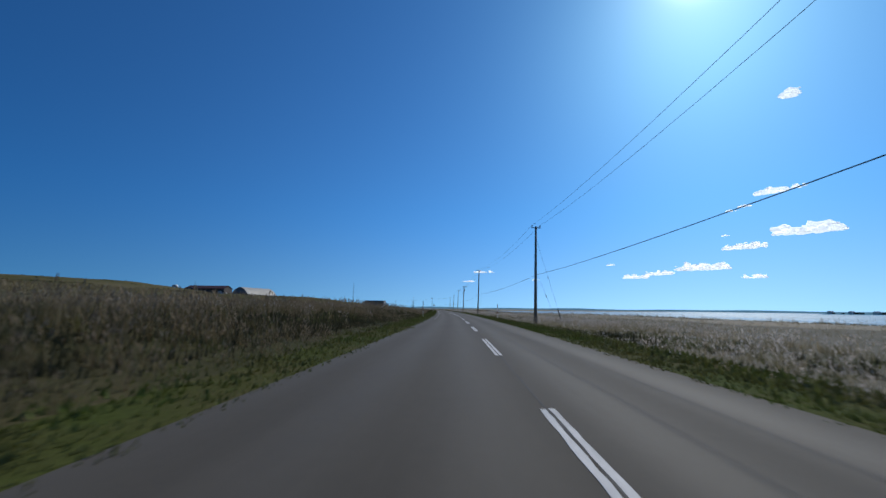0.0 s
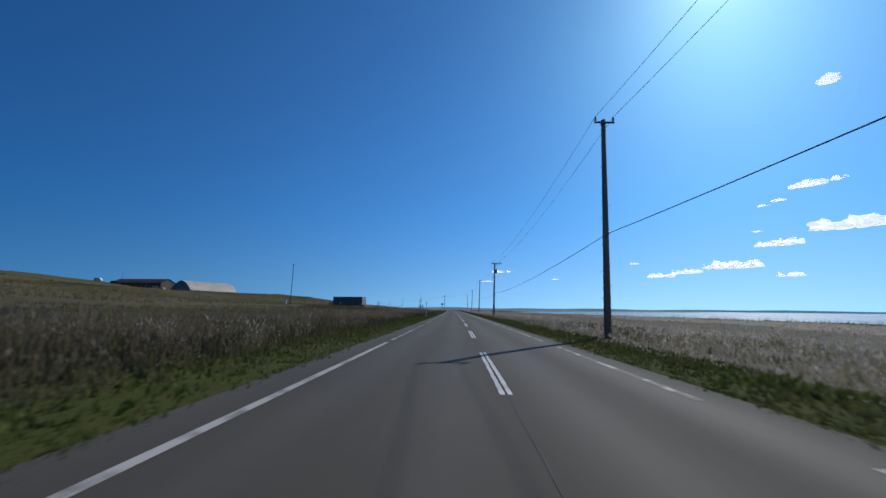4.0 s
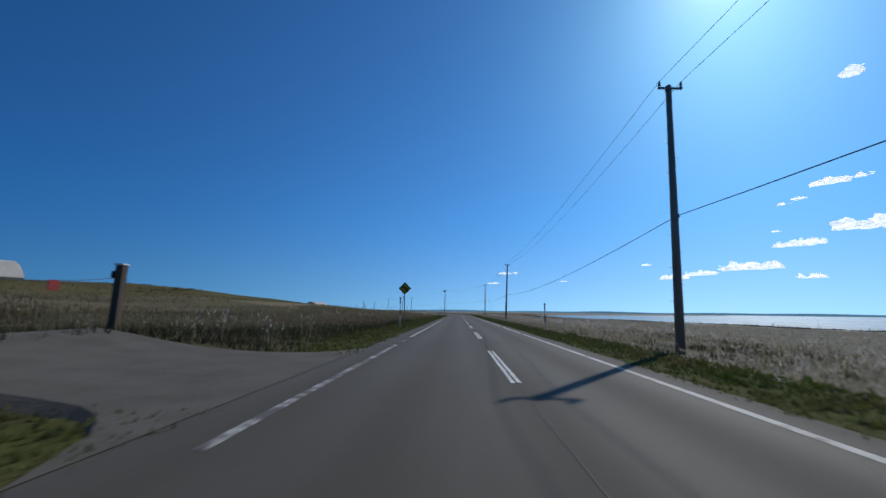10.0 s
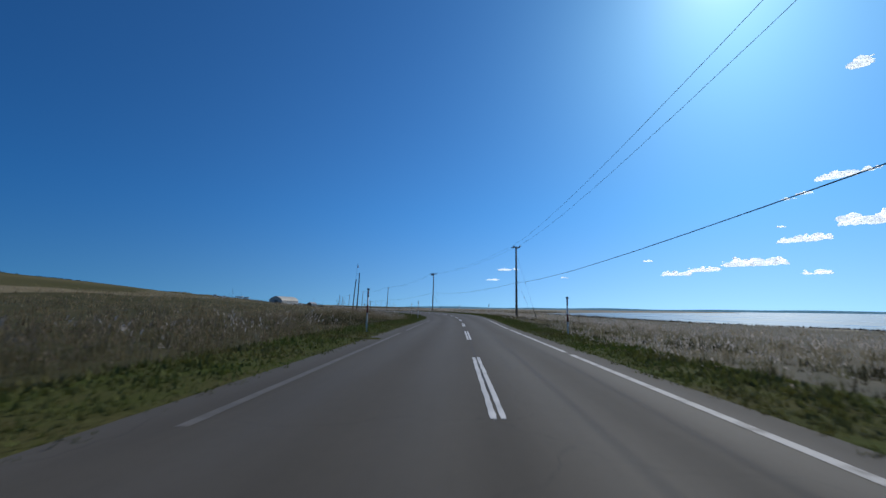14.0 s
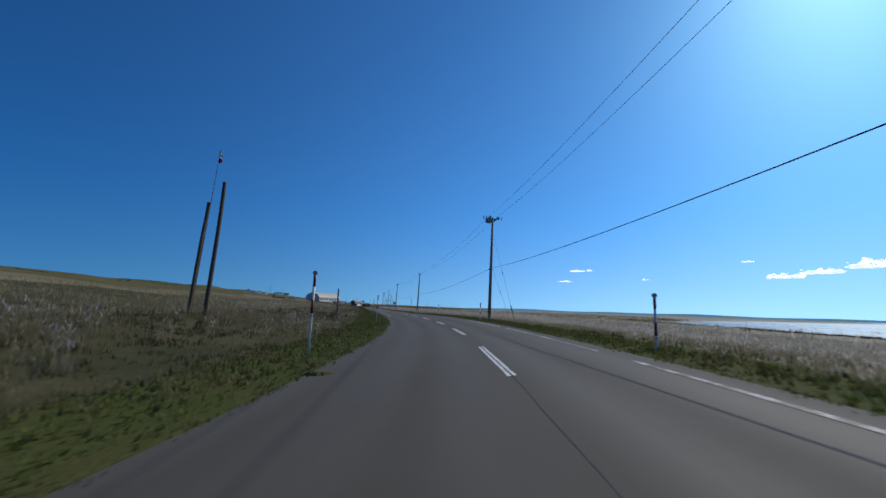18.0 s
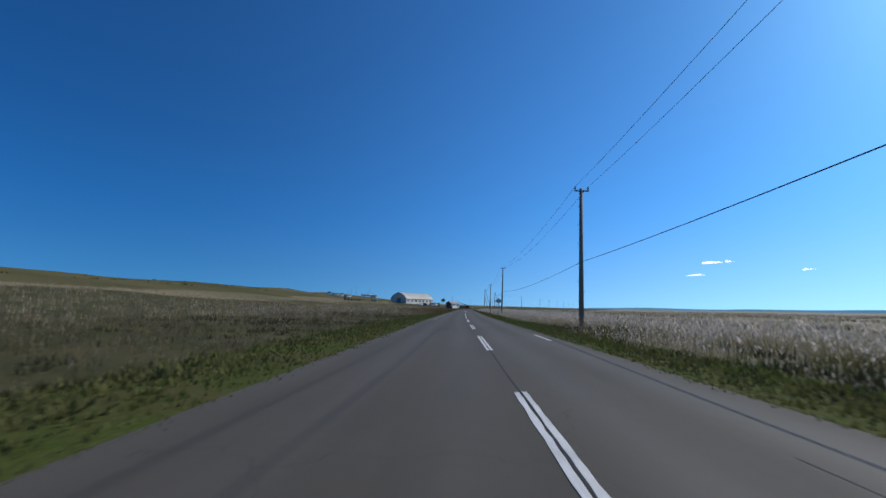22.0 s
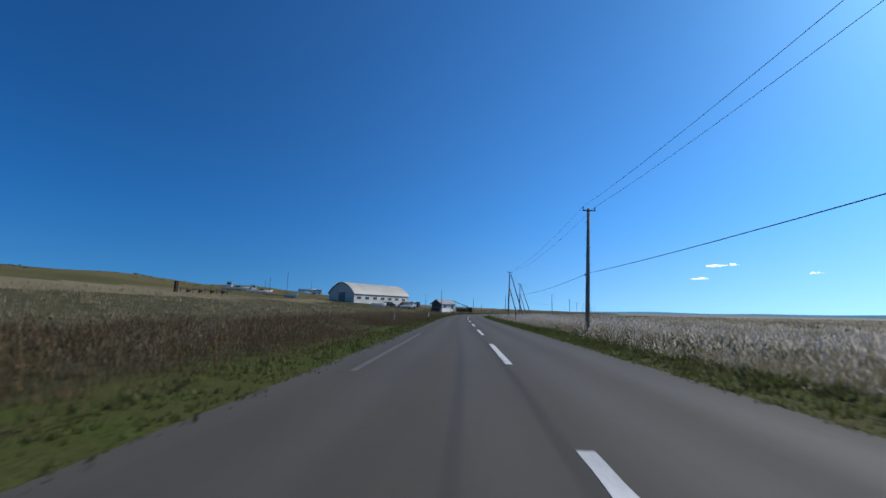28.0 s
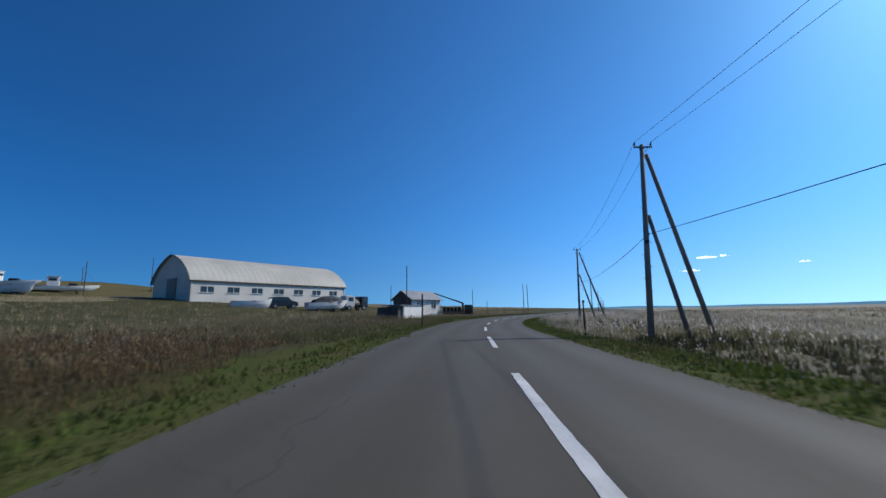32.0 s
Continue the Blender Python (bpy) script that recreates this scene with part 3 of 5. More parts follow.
for s, u, w in ((22, -3.6, 0.4), (54.9, -3.65, 0.45), (125.6, -3.8, 0.5), (269.2, -3.6, 0.5), (329.9, -3.5, 0.3), (378.4, -3.5, 0.32), (418.3, 2.85, 0.3), (381.3, 3.0, 0.25), (574.2, -3.7, 0.5)):
    blob("turf_clod", s, u, w, w * 0.6, VERGE, -0.04 + float(bank(s)) * u, "dark clod of turf creeping onto the asphalt edge", "turf clod")
drive = []
for s in (187.4, 192.6):
    drive.append(s)
dv = []
nn = 14
for i in range(nn + 1):
    u = L_EDGE + 0.05 - 6.5 * i / nn
    flare = 2.2 * math.exp(-i * 0.7)
    for s, sink in ((drive[0] - flare - 0.8, 0.45), (drive[0] - flare, 0.0), (drive[1] + flare, 0.0), (drive[1] + flare + 0.8, 0.45)):
        x, y, _ = on_road(s, u)
        dv.append((x, y, (-0.036 if i == 0 else max(gz(x, y), -0.15) + 0.12) - sink))
di = [(4 * i + j, 4 * i + j + 1, 4 * i + j + 5, 4 * i + j + 4) for i in range(nn) for j in range(3)]
GRAVEL = material("track_gravel", (0.105, 0.097, 0.08), (0.08, 0.073, 0.058), 1.2, 25, 0.95, bump=0.6)
tagged(raw("track", dv, di, [GRAVEL]), "grey gravel farm track leading off the road", "track", kind="structure")

# ---- utility poles and cables ----
def utility_pole(m, top=9.7, kind="plain", label="", pegs=True, hang=4.8):
    """Tapered pole with crossarm, insulators and a cable clamp; kind adds a transformer or switch gear."""
    pole = empty("utility_pole", m)
    tagged(pole, label or "weathered grey utility pole with a short crossarm carrying power cables", "utility pole", "poles along the road")
    part("shaft", rodded((0, 0, -0.6), (0, 0, top), 0.17, 0.105, 14), CONCRETE, pole, smooth=True)
    part("crossarm", boxed((0, -0.12, top - 0.18), (0.95, 0.08, 0.08), 0.01), STEEL, pole, "galvanised steel crossarm")
    for x in (-0.42, 0.42):
        bm = rodded((x, -0.12, top - 0.14), (x, -0.12, top + 0.0), 0.02, seg=6)
        rod(bm, (x, -0.12, top - 0.03), (x, -0.12, top + 0.10), 0.055, 0.035, 8)
        rod(bm, (x, -0.12, top - 0.08), (x, -0.12, top - 0.04), 0.065, 0.05, 8)
        part("insulator", bm, CERAMIC, pole, "pale ceramic insulator")
    part("cable_clamp", boxed((0.0, -0.19, hang), (0.14, 0.12, 0.16), 0.015), STEEL, pole)
    part("band", rodded((0, 0, top - 0.24), (0, 0, top - 0.14), 0.125, seg=12), STEEL, pole)
    if pegs:
        for i in range(11):
            z, sx = 1.9 + i * 0.62, 1 if i % 2 else -1
            r = 0.17 - 0.065 * z / top
            part("step_bolt", rodded((sx * r * 0.8, 0, z), (sx * (r + 0.13), 0, z), 0.011, seg=5), STEEL, pole)
    if kind == "transformer":
        bm = rodded((0.30, 0, top - 1.75), (0.30, 0, top - 1.15), 0.19, seg=14)
        rod(bm, (0.30, 0, top - 1.15), (0.30, 0, top - 1.08), 0.2, 0.1, 14)
        t = part("transformer", bm, STEEL, pole, "round grey pole transformer")
        part("bushing", rodded((0.24, 0, top - 1.1), (0.24, 0, top - 0.92), 0.035, seg=6), CERAMIC, t)
        part("bushing", rodded((0.37, 0, top - 1.1), (0.37, 0, top - 0.92), 0.035, seg=6), CERAMIC, t)
        part("crossarm", boxed((0.35, -0.12, top - 0.1), (1.7, 0.09, 0.09), 0.01), STEEL, pole, "long offset crossarm")
        part("crossarm", boxed((-0.1, -0.12, top - 2.5), (0.9, 0.07, 0.07), 0.01), STEEL, pole)
        part("strut", rodded((0.1, -0.12, top - 0.9), (0.95, -0.12, top - 0.14), 0.025, seg=6), STEEL, pole)
        for x in (0.75, 1.0, 1.15):
            part("insulator", rodded((x, -0.12, top - 0.08), (x, -0.12, top + 0.18), 0.05, 0.03, 8), CERAMIC, pole)
        part("fuse_box", boxed((0.0, -0.26, 2.3), (0.22, 0.16, 0.34), 0.02), STEEL, pole)
    if kind == "switch":
        part("switch_box", boxed((-0.42, -0.05, top - 0.38), (0.62, 0.5, 0.42), 0.06), STEEL, pole, "grey switch gear box")
        part("crossarm", boxed((0, 0.1, top - 0.1), (1.5, 0.08, 0.08), 0.01), STEEL, pole)
        for x in (-0.9, -0.6, 0.62, 0.9):
            part("insulator", rodded((x, 0, top - 0.2), (x * 1.12, 0.05, top + 0.16), 0.05, 0.03, 8), CERAMIC, pole)
    return pole


def facing(s, u, z=None):
    x, y, _ = on_road(s, u)
    return pose(x, y, gz(x, y) if z is None else z, 0, 0, heading(s))


# distance along the road, offset, kind, height of the top over the road, lean of the top to the sea side
POLES = [(-13, 7.3, "plain", 9.5, 0.3), (40.0, 7.3, "guyed", 9.78, 0.26), (91.8, 6.05, "plain", 10.2, 0.31), (142.0, 6.0, "transformer", 9.12, 0.24), (197.6, 7.14, "plain", 10.2, 0.35),
         (253.7, 7.63, "plain", 9.7, 0.4), (308.5, 8.6, "double", 9.76, 0.08), (360.4, 6.08, "switch", 10.4, 0.23), (414.1, 6.95, "plain", 9.0, 0.33), (469.3, 7.25, "plain", 9.33, 0.38),
         (519.4, 8.0, "plain", 8.79, 0.42), (577.8, 8.2, "braced", 9.8, 0.46), (615.7, 9.7, "braced", 9.58, 0.27),
         (687, 10.5, "plain", 9.2, 0), (759, 10.5, "plain", 9.2, 0), (810, 10, "plain", 9.2, 0), (864, 10, "plain", 9.2, 0), (918, 10, "plain", 9.2, 0), (972, 10, "plain", 9.2, 0), (1026, 10, "plain", 9.2, 0)]
HANG = [4.6, 4.64, 4.56, 3.84, 4.76, 4.2, 4.66, 5.2, 4.1, 4.42, 3.94, 4.84] + [4.8] * 8     # height of the telephone cable over the road
pole_marks = []
for (s, u, kind, crest, lean), hang in zip(POLES, HANG):
    m = facing(s, u)
    m = m @ pose(0, 0, 0, 0, math.degrees(lean / crest), 0)
    top = crest - m.translation.z
    hang -= m.translation.z
    kd = kind if kind in ("transformer", "switch") else "plain"
    lab = {"transformer": "weathered utility pole with a round transformer and long crossarm", "switch": "grey utility pole topped by a switch gear box",
           "braced": "utility pole propped by two slanting poles at the road bend"}.get(kind, "")
    p = utility_pole(m, top, kd, lab, s < 640, hang)
    if kind == "double":
        part("crossarm", boxed((0, 0.12, top - 0.18), (1.1, 0.08, 0.08), 0.01), STEEL, p)
    if kind in ("double", "switch"):
        for dx in (-0.42, 0.42):
            for sy in (-1, 1):
                bm = rodded((dx, sy * 0.12, top - 0.14), (dx * 1.02, sy * 1.0, top - 0.10), 0.014, seg=5)
                for k in range(6):
                    y0 = sy * (0.3 + 0.11 * k)
                    rod(bm, (dx, y0, top - 0.13), (dx, y0 + sy * 0.045, top - 0.13), 0.075, 0.04, 9)
                part("strain_insulator", bm, CERAMIC, p, "string of strain insulator discs")
    if kind == "braced":
        part("prop", rodded((0.25, 0.1, top - 0.5), (3.75, 0.9, -0.5), 0.10, 0.14, 10), CONCRETE, p, "slanting prop pole", True)
        part("prop", rodded((0.2, 0.1, 6.5), (2.35, 0.6, -0.5), 0.10, 0.13, 10), CONCRETE, p, "slanting prop pole", True)
    if kind in ("guyed", "double", "switch"):
        for gx2, gy2, z0 in ((3.2, 1.4, 8.6), (2.6, 0.9, 5.2)):
            g = part("guy_wire", rodded((0.1, 0, z0), (gx2, gy2, -0.2), 0.008, seg=5), BLACK, p)
            c = Vector((0.1, 0, z0)).lerp(Vector((gx2, gy2, -0.2)), 0.42)
            part("guy_insulator", rodded(c, c + Vector((0.06, 0.03, -0.22)), 0.045, 0.03, 7), CERAMIC, g)
        part("guy_guard", rodded((2.55, 1.12, 1.6), (3.2, 1.4, -0.2), 0.045, seg=8), BLACK, p, "dark guy wire guard")
    if kind in ("transformer", "switch") or s == 519.4:
        sd = -1 if kind == "transformer" else 0.6
        part("splice_box", rodded((0, 0.62 * sd, hang - 0.04), (0, 1.05 * sd, hang - 0.06), 0.07, seg=8), BLACK, p, "black cable splice box")
    if kind == "braced":
        part("cable_box", boxed((-0.1, -0.3, 5.0), (0.12, 0.4, 0.14), 0.03), BLACK, p)
    pole_marks.append((m, top, hang))


def cable(name, pts, r, sags, label, n=14):
    """A cable hung from point to point, as one tube."""
    line = []
    for j, (a, b) in enumerate(zip(pts, pts[1:])):
        for i in range(n):
            t = i / n
            p = a.lerp(b, t)
            p.z -= 4 * sags[min(j, len(sags) - 1)] * t * (1 - t)
            line.append(p)
    line.append(pts[-1])
    v, f, k = [], [], 5
    for i, p in enumerate(line):
        d = (line[min(i + 1, len(line) - 1)] - line[max(i - 1, 0)]).normalized()
        sx = d.cross(Vector((0, 0, 1))).normalized()
        up = sx.cross(d)
        for j in range(k):
            an = 2 * math.pi * j / k
            v.append(p + sx * math.cos(an) * r + up * math.sin(an) * r)
    for i in range(len(line) - 1):
        for j in range(k):
            f.append((i * k + j, i * k + (j + 1) % k, (i + 1) * k + (j + 1) % k, (i + 1) * k + j))
    ob = raw(name, [tuple(p) for p in v], f, [BLACK])
    return tagged(ob, label, "cable", "cables between the poles")


for x in (-0.42, 0.42):
    cable("power_cable", [m @ Vector((x, -0.12, top + 0.1)) for m, top, hang in pole_marks], 0.009, [0.95], "thin black power cable strung between pole tops")
cable("telephone_cable", [m @ Vector((0, -0.22, hang)) for m, top, hang in pole_marks], 0.016, [0.5, 0.42, 0.5, 0.55, 0.8, 0.6, 0.7, 0.6, 0.55, 0.5, 0.7, 0.6], "thick black telephone cable hung halfway up the poles")


# ---- barrel-roofed sheds ----
DOOR_BROWN = material("brown_sliding_door", (0.33, 0.27, 0.21), (0.24, 0.20, 0.16), 0.8, 12, 0.8, bump=0.2, stretch=(1, 1, 0.2))
# Raised warm tone puts ground-bounced light into the shaded end wall.
ENDWALL = material("bounce_toned_end_wall", (0.72, 0.63, 0.51), (0.60, 0.53, 0.43), 0.4, 10, 0.7, bump=0.1)

def arch_shed(m, length, width, eave, top, windows=(), label="", wall=None, endmat=None, door=True):
    """Steel shed with a barrel roof; its long side faces +x, its near end -y."""
    shed = empty("storage_shed", m)
    tagged(shed, label, "shed")
    wall, endmat = wall or SHEET_WALL, endmat or SHEET_WALL
    hw = width / 2
    prof = []
    n = 20
    for i in range(n + 1):
        a = math.pi * i / n
        c = math.cos(a)
        prof.append((hw * 1.03 * c, eave + (top - eave) * (0.68 * max(0.0, 1 - abs(c) ** 2.2) ** 0.75 + 0.32 * (1 - abs(c)))))
    # roof with standing ribs
    bm = bmesh.new()
    ribs = int(length / 0.75)
    rows_ = []
    for k in range(ribs * 2 + 1):
        y = -0.25 + (length + 0.5) * k / (ribs * 2)
        o = 0.0 if k % 2 else 0.012
        rows_.append([bm.verts.new((px * (1 + o / hw), y, pz + o)) for px, pz in prof])
    for r0, r1 in zip(rows_, rows_[1:]):
        for i in range(n):
            bm.faces.new((r0[i], r1[i], r1[i + 1], r0[i + 1]))
    roof = part("roof", bm, SHEET_ROOF, shed, "weathered zinc barrel roof")
    sol = roof.modifiers.new("thick", 'SOLIDIFY')
    sol.thickness = 0.06
    # side walls with window openings
    for side in (1, -1):
        bm = bmesh.new()
        if side == 1 and windows:
            w, z0, z1 = 1.55, 1.2, 1.9
            x = hw - 0.1
            box(bm, (x, length / 2, z0 / 2 - 0.3), (0.2, length, z0 + 0.6))
            box(bm, (x, length / 2, (z1 + eave) / 2), (0.2, length, eave - z1))
            edges = [0.0] + [v for c in windows for v in (c - w / 2, c + w / 2)] + [length]
            for a, b in zip(edges[::2], edges[1::2]):
                box(bm, (x, (a + b) / 2, (z0 + z1) / 2), (0.2, b - a, z1 - z0))
        else:
            box(bm, (side * (hw - 0.1), length / 2, eave / 2 - 0.3), (0.2, length, eave + 0.6))
        part("wall", bm, wall, shed)
    if windows:
        for c in windows:
            wd = part("window", boxed((hw - 0.02, c, 1.55), (0.05, 0.05, 0.7)), WHITE, shed)
            part("pane", boxed((hw - 0.06, c - 0.4, 1.55), (0.02, 0.74, 0.68)), GLASS_DARK, wd)
            part("pane", boxed((hw - 0.06, c + 0.4, 1.55), (0.02, 0.74, 0.68)), GLASS_DARK, wd)
            part("sill", boxed((hw + 0.04, c, 1.17), (0.12, 1.75, 0.06)), WHITE, wd)
    part("gutter", boxed((hw * 1.03, length / 2, eave - 0.05), (0.12, length + 0.4, 0.14), 0.02), WOOD_GREY, shed)
    for y, sgn in ((0.12, -1), (length - 0.12, 1)):
        bm = bmesh.new()
        lo = [bm.verts.new((px * 0.98, y - 0.1, pz)) for px, pz in prof] + [bm.verts.new((-hw, y - 0.1, -0.6)), bm.verts.new((hw, y - 0.1, -0.6))]
        fc = bm.faces.new(lo)
        ex = bmesh.ops.extrude_face_region(bm, geom=[fc])
        bmesh.ops.translate(bm, vec=(0, 0.2, 0), verts=[v for v in ex["geom"] if isinstance(v, bmesh.types.BMVert)])
        bmesh.ops.recalc_face_normals(bm, faces=bm.faces)
        part("end_wall", bm, endmat, shed)
        if door and sgn < 0:
            d = part("door", boxed((hw * 0.05, -0.04, 1.5), (2.9, 0.06, 3.0)), DOOR_BROWN, shed, "tall brown sliding door")
            part("rail", boxed((hw * 0.05, -0.08, 3.05), (3.4, 0.08, 0.1)), STEEL, d)
    bm = bmesh.new()
    for (ax, az), (bx, bz) in zip(prof, prof[1:]):
        rod(bm, (ax * 1.01, -0.28, az), (bx * 1.01, -0.28, bz), 0.09, seg=5)
    part("verge_trim", bm, DARKWALL, shed)
    return shed


arch_shed(pose(-154.4, 565.2, gz(-150, 573), 0, 0, -8.5), 23.5, 11.5, 2.6, 6.2, [1.9 + 3.2 * i for i in range(7)], "long white shed with zinc barrel roof and a row of windows", endmat=ENDWALL)
arch_shed(pose(-134.2, 258.7, gz(-128, 262), 0, 0, -18), 26, 13, 1.35, 6.3, (), "large grey barrel-roofed storage shed on the dune side", endmat=DARKWALL, door=False)


# ---- vegetation ----
def tuft(rng, blades, h, spread, width, plumes, droop=0.35, fine=True):
    """One clump: bent tapering blades and feathery heads. Returns triangles and a material slot for each."""
    tri, slot = [], []
    for i in range(blades + plumes):
        a = rng.uniform(0, 2 * math.pi)
        b = Vector((rng.uniform(-1, 1), rng.uniform(-1, 1), 0)) * spread
        out = Vector((math.cos(a), math.sin(a), 0))
        side = Vector((-out.y, out.x, 0))
        hh = h * rng.uniform(0.5, 1.0) * (1.12 if i >= blades else 0.9)
        lean = rng.uniform(0.05, droop) * (0.5 if i >= blades else 1.0)
        mid = b + out * hh * lean * 0.35 + Vector((0, 0, hh * 0.62))
        tip = b + out * hh * lean + Vector((0, 0, hh * (1 - lean * 0.4)))
        w = width * rng.uniform(0.6, 1.2) * (0.4 if i >= blades else 1)
        if fine and i < blades:
            tri += [(b - side * w, b + side * w, mid + side * w * 0.7), (b - side * w, mid + side * w * 0.7, mid - side * w * 0.7), (mid - side * w * 0.7, mid + side * w * 0.7, tip)]
            slot += [0, 0, 0]
        else:
            tri.append((b - side * w, b + side * w, tip))
            slot.append(0)
        if i >= blades:
            pl, pw = hh * rng.uniform(0.20, 0.34), rng.uniform(0.011, 0.022) * (1 + width * 22)
            bend = (out * 0.5 + Vector((0.35, 0.1, 0))).normalized()
            e0, e1 = tip - Vector((0, 0, pl * 0.55)), tip + Vector((0, 0, pl * 0.4)) + bend * pl * 0.45
            c = (e0 + e1) / 2 + Vector((0, 0, pl * 0.08))
            tri += [(e0, c + side * pw * 1.25, e1), (e0, e1, c + (out - side * 0.5) * pw * 1.15)]
            slot += [1, 1]
    return np.array([[tuple(v) for v in t] for t in tri], np.float32), np.array(slot)


def scatter(name, pts, scales, templates, mats, rng, label, category="grass"):
    """One mesh of clumps set at pts (on the land), each turned and sized at random."""
    V, S = [], []
    pick = rng.integers(0, len(templates), len(pts))
    ang = rng.uniform(0, 2 * np.pi, len(pts))
    for k, (tri, slot) in enumerate(templates):
        sel = np.nonzero(pick == k)[0]
        if not len(sel):
            continue
        c, s_ = np.cos(ang[sel])[:, None, None], np.sin(ang[sel])[:, None, None]
        q = tri[None] * scales[sel][:, None, None, None]
        x = q[..., 0] * c - q[..., 1] * s_
        y = q[..., 0] * s_ + q[..., 1] * c
        q = np.stack([x, y, q[..., 2]], -1) + pts[sel][:, None, None, :]
        V.append(q.reshape(-1, 3))
        S.append(np.tile(slot, len(sel)))
    V = np.concatenate(V)
    ob = raw(name, V, np.arange(len(V)).reshape(-1, 3), mats, np.concatenate(S))
    return tagged(ob, label, category, kind="stuff")


rng = np.random.default_rng(7)
pyr = random.Random(3)
REED = [tuft(pyr, 7, 1.25, 0.32, 0.022, 6, 0.4, False) for _ in range(8)]
REED_LOW = [tuft(pyr, 10, 0.75, 0.36, 0.023, 2, 0.6, False) for _ in range(6)]
REED_FAR = [tuft(pyr, 6, 1.15, 0.6, 0.047, 3, 0.35, False) for _ in range(6)]
TURFS = [tuft(pyr, 6, 0.20, 0.22, 0.036, 0, 0.9, False) for _ in range(6)]


def strip_points(n, s0, s1, u0, u1, power=1.0):
    s = rng.uniform(s0, s1, n)
    u = u0 + (u1 - u0) * rng.uniform(0, 1, n) ** power
    p = on_road(s, u)
    return s, u, p


def settle(p, drop=0.03):
    p[:, 2] = ground_z(p[:, 0], p[:, 1]) - drop
    return p


KEEP_CLEAR = [(-35.5, 202.3, 2.2), (-139, 578, 3.5), (-140.5, 570, 2.5), (-127.3, 577.6, 3), (-138, 598, 4.6), (-132, 603, 4.5), (-162, 553.5, 2), (-116, 600, 2)]


def clear(p):
    """Leaves out the places of buildings and the farm track."""
    s, u = road_su(p[:, 0], p[:, 1])
    keep = ~((p[:, 0] < -146) & (p[:, 0] > -165) & (p[:, 1] > 560) & (p[:, 1] < 590))
    keep &= ~((np.abs(s - 190) < 2.7) & (u < 0) & (u > -9.5))
    for bx, by, br in KEEP_CLEAR:
        keep &= (p[:, 0] - bx) ** 2 + (p[:, 1] - by) ** 2 > br * br
    keep &= p[:, 0] < shore_x(p[:, 1]) - 14
    return keep


SP0, SP1 = -12, 655
WEED_LOW = [tuft(pyr, 11, 0.62, 0.38, 0.036, 0, 0.7, False) for _ in range(6)]
for side, u0, u1, n in ((1, 4.6, 16, 29000), (-1, -5.4, -17, 40000)):
    s, u, p = strip_points(n, SP0, SP1, u0, u1, 1.25)
    patch = wobble(p[:, 0], p[:, 1], 0.12) + 0.7 * wobble(p[:, 0] + 40, p[:, 1], 0.45) + 0.5 * wobble(p[:, 0], p[:, 1] + 17, 1.3)
    patch = patch + rng.normal(0, 0.3, n)
    tall = patch > (-0.05 if side > 0 else 0.25 - 0.06 * (np.abs(u) - 6))
    dark = patch < (-0.55 if side > 0 else -0.35)
    k = clear(p)
    if side < 0:
        k &= np.abs(u) > 5.4 + np.interp(s, [60, 140, 240, 300, 400], [0, 1.2, 1.2, 0.4, 0.6])
    else:
        k &= u > 4.5 + outer(s)
    p = settle(p)
    grown = np.interp(s, [0, 250, 340, 380, 560, 620], [0.60, 0.55, 0.62, 0.86, 0.84, 0.75]) if side > 0 else np.interp(s, [20, 45, 66, 90, 280, 340], [0.8, 0.95, 0.9, 0.62, 0.52, 0.46])
    sc = rng.uniform(0.6, 1.15, n) * np.clip(0.55 + 0.12 * (np.abs(u) - abs(u0)), 0.55, 1.0) * grown
    a = k & tall
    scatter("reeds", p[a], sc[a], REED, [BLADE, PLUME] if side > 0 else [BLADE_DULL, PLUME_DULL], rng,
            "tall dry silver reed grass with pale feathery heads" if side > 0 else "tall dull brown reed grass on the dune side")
    a = k & ~tall & ~dark
    scatter("marsh_grass", p[a], sc[a] * 1.1, REED_LOW, [BLADE_GREEN, PLUME if side > 0 else PLUME_DULL], rng, "lower green and straw-coloured marsh grass")
    a = k & dark
    scatter("dark_weeds", p[a], sc[a] * 1.15, WEED_LOW, [WEED_DARK], rng, "dark withered weeds between the reed clumps")
for side, u0, u1, n in ((1, 14, 62, 24000), (-1, -16, -50, 19000)):
    s, u, p = strip_points(n, SP0 + 10, 760, u0, u1, 1.3)
    k = clear(p)
    p = settle(p)
    grown = np.interp(s, [0, 250, 345, 400, 620], [0.5, 0.42, 0.42, 0.75, 0.7]) if side > 0 else 0.62
    grown = grown * np.interp(np.abs(u), [14, 62], [1.0, 0.55 if side > 0 else 1.0])
    sizes = rng.uniform(0.6, 1.1, n) * grown
    if side > 0:
        scatter("reeds", p[k], sizes[k], REED_FAR, [BLADE, PLUME], rng, "wide field of dry reed grass")
    else:
        past_bend = s + rng.normal(0, 15, n) > 290
        scatter("field_grass", p[k & past_bend], 0.85 * sizes[k & past_bend], REED_FAR, [BLADE_TAN, PLUME_DULL], rng, "wide field of dry tan grass below the dunes")
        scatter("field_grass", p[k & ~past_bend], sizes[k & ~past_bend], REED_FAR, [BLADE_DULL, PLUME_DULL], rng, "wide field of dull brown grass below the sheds")
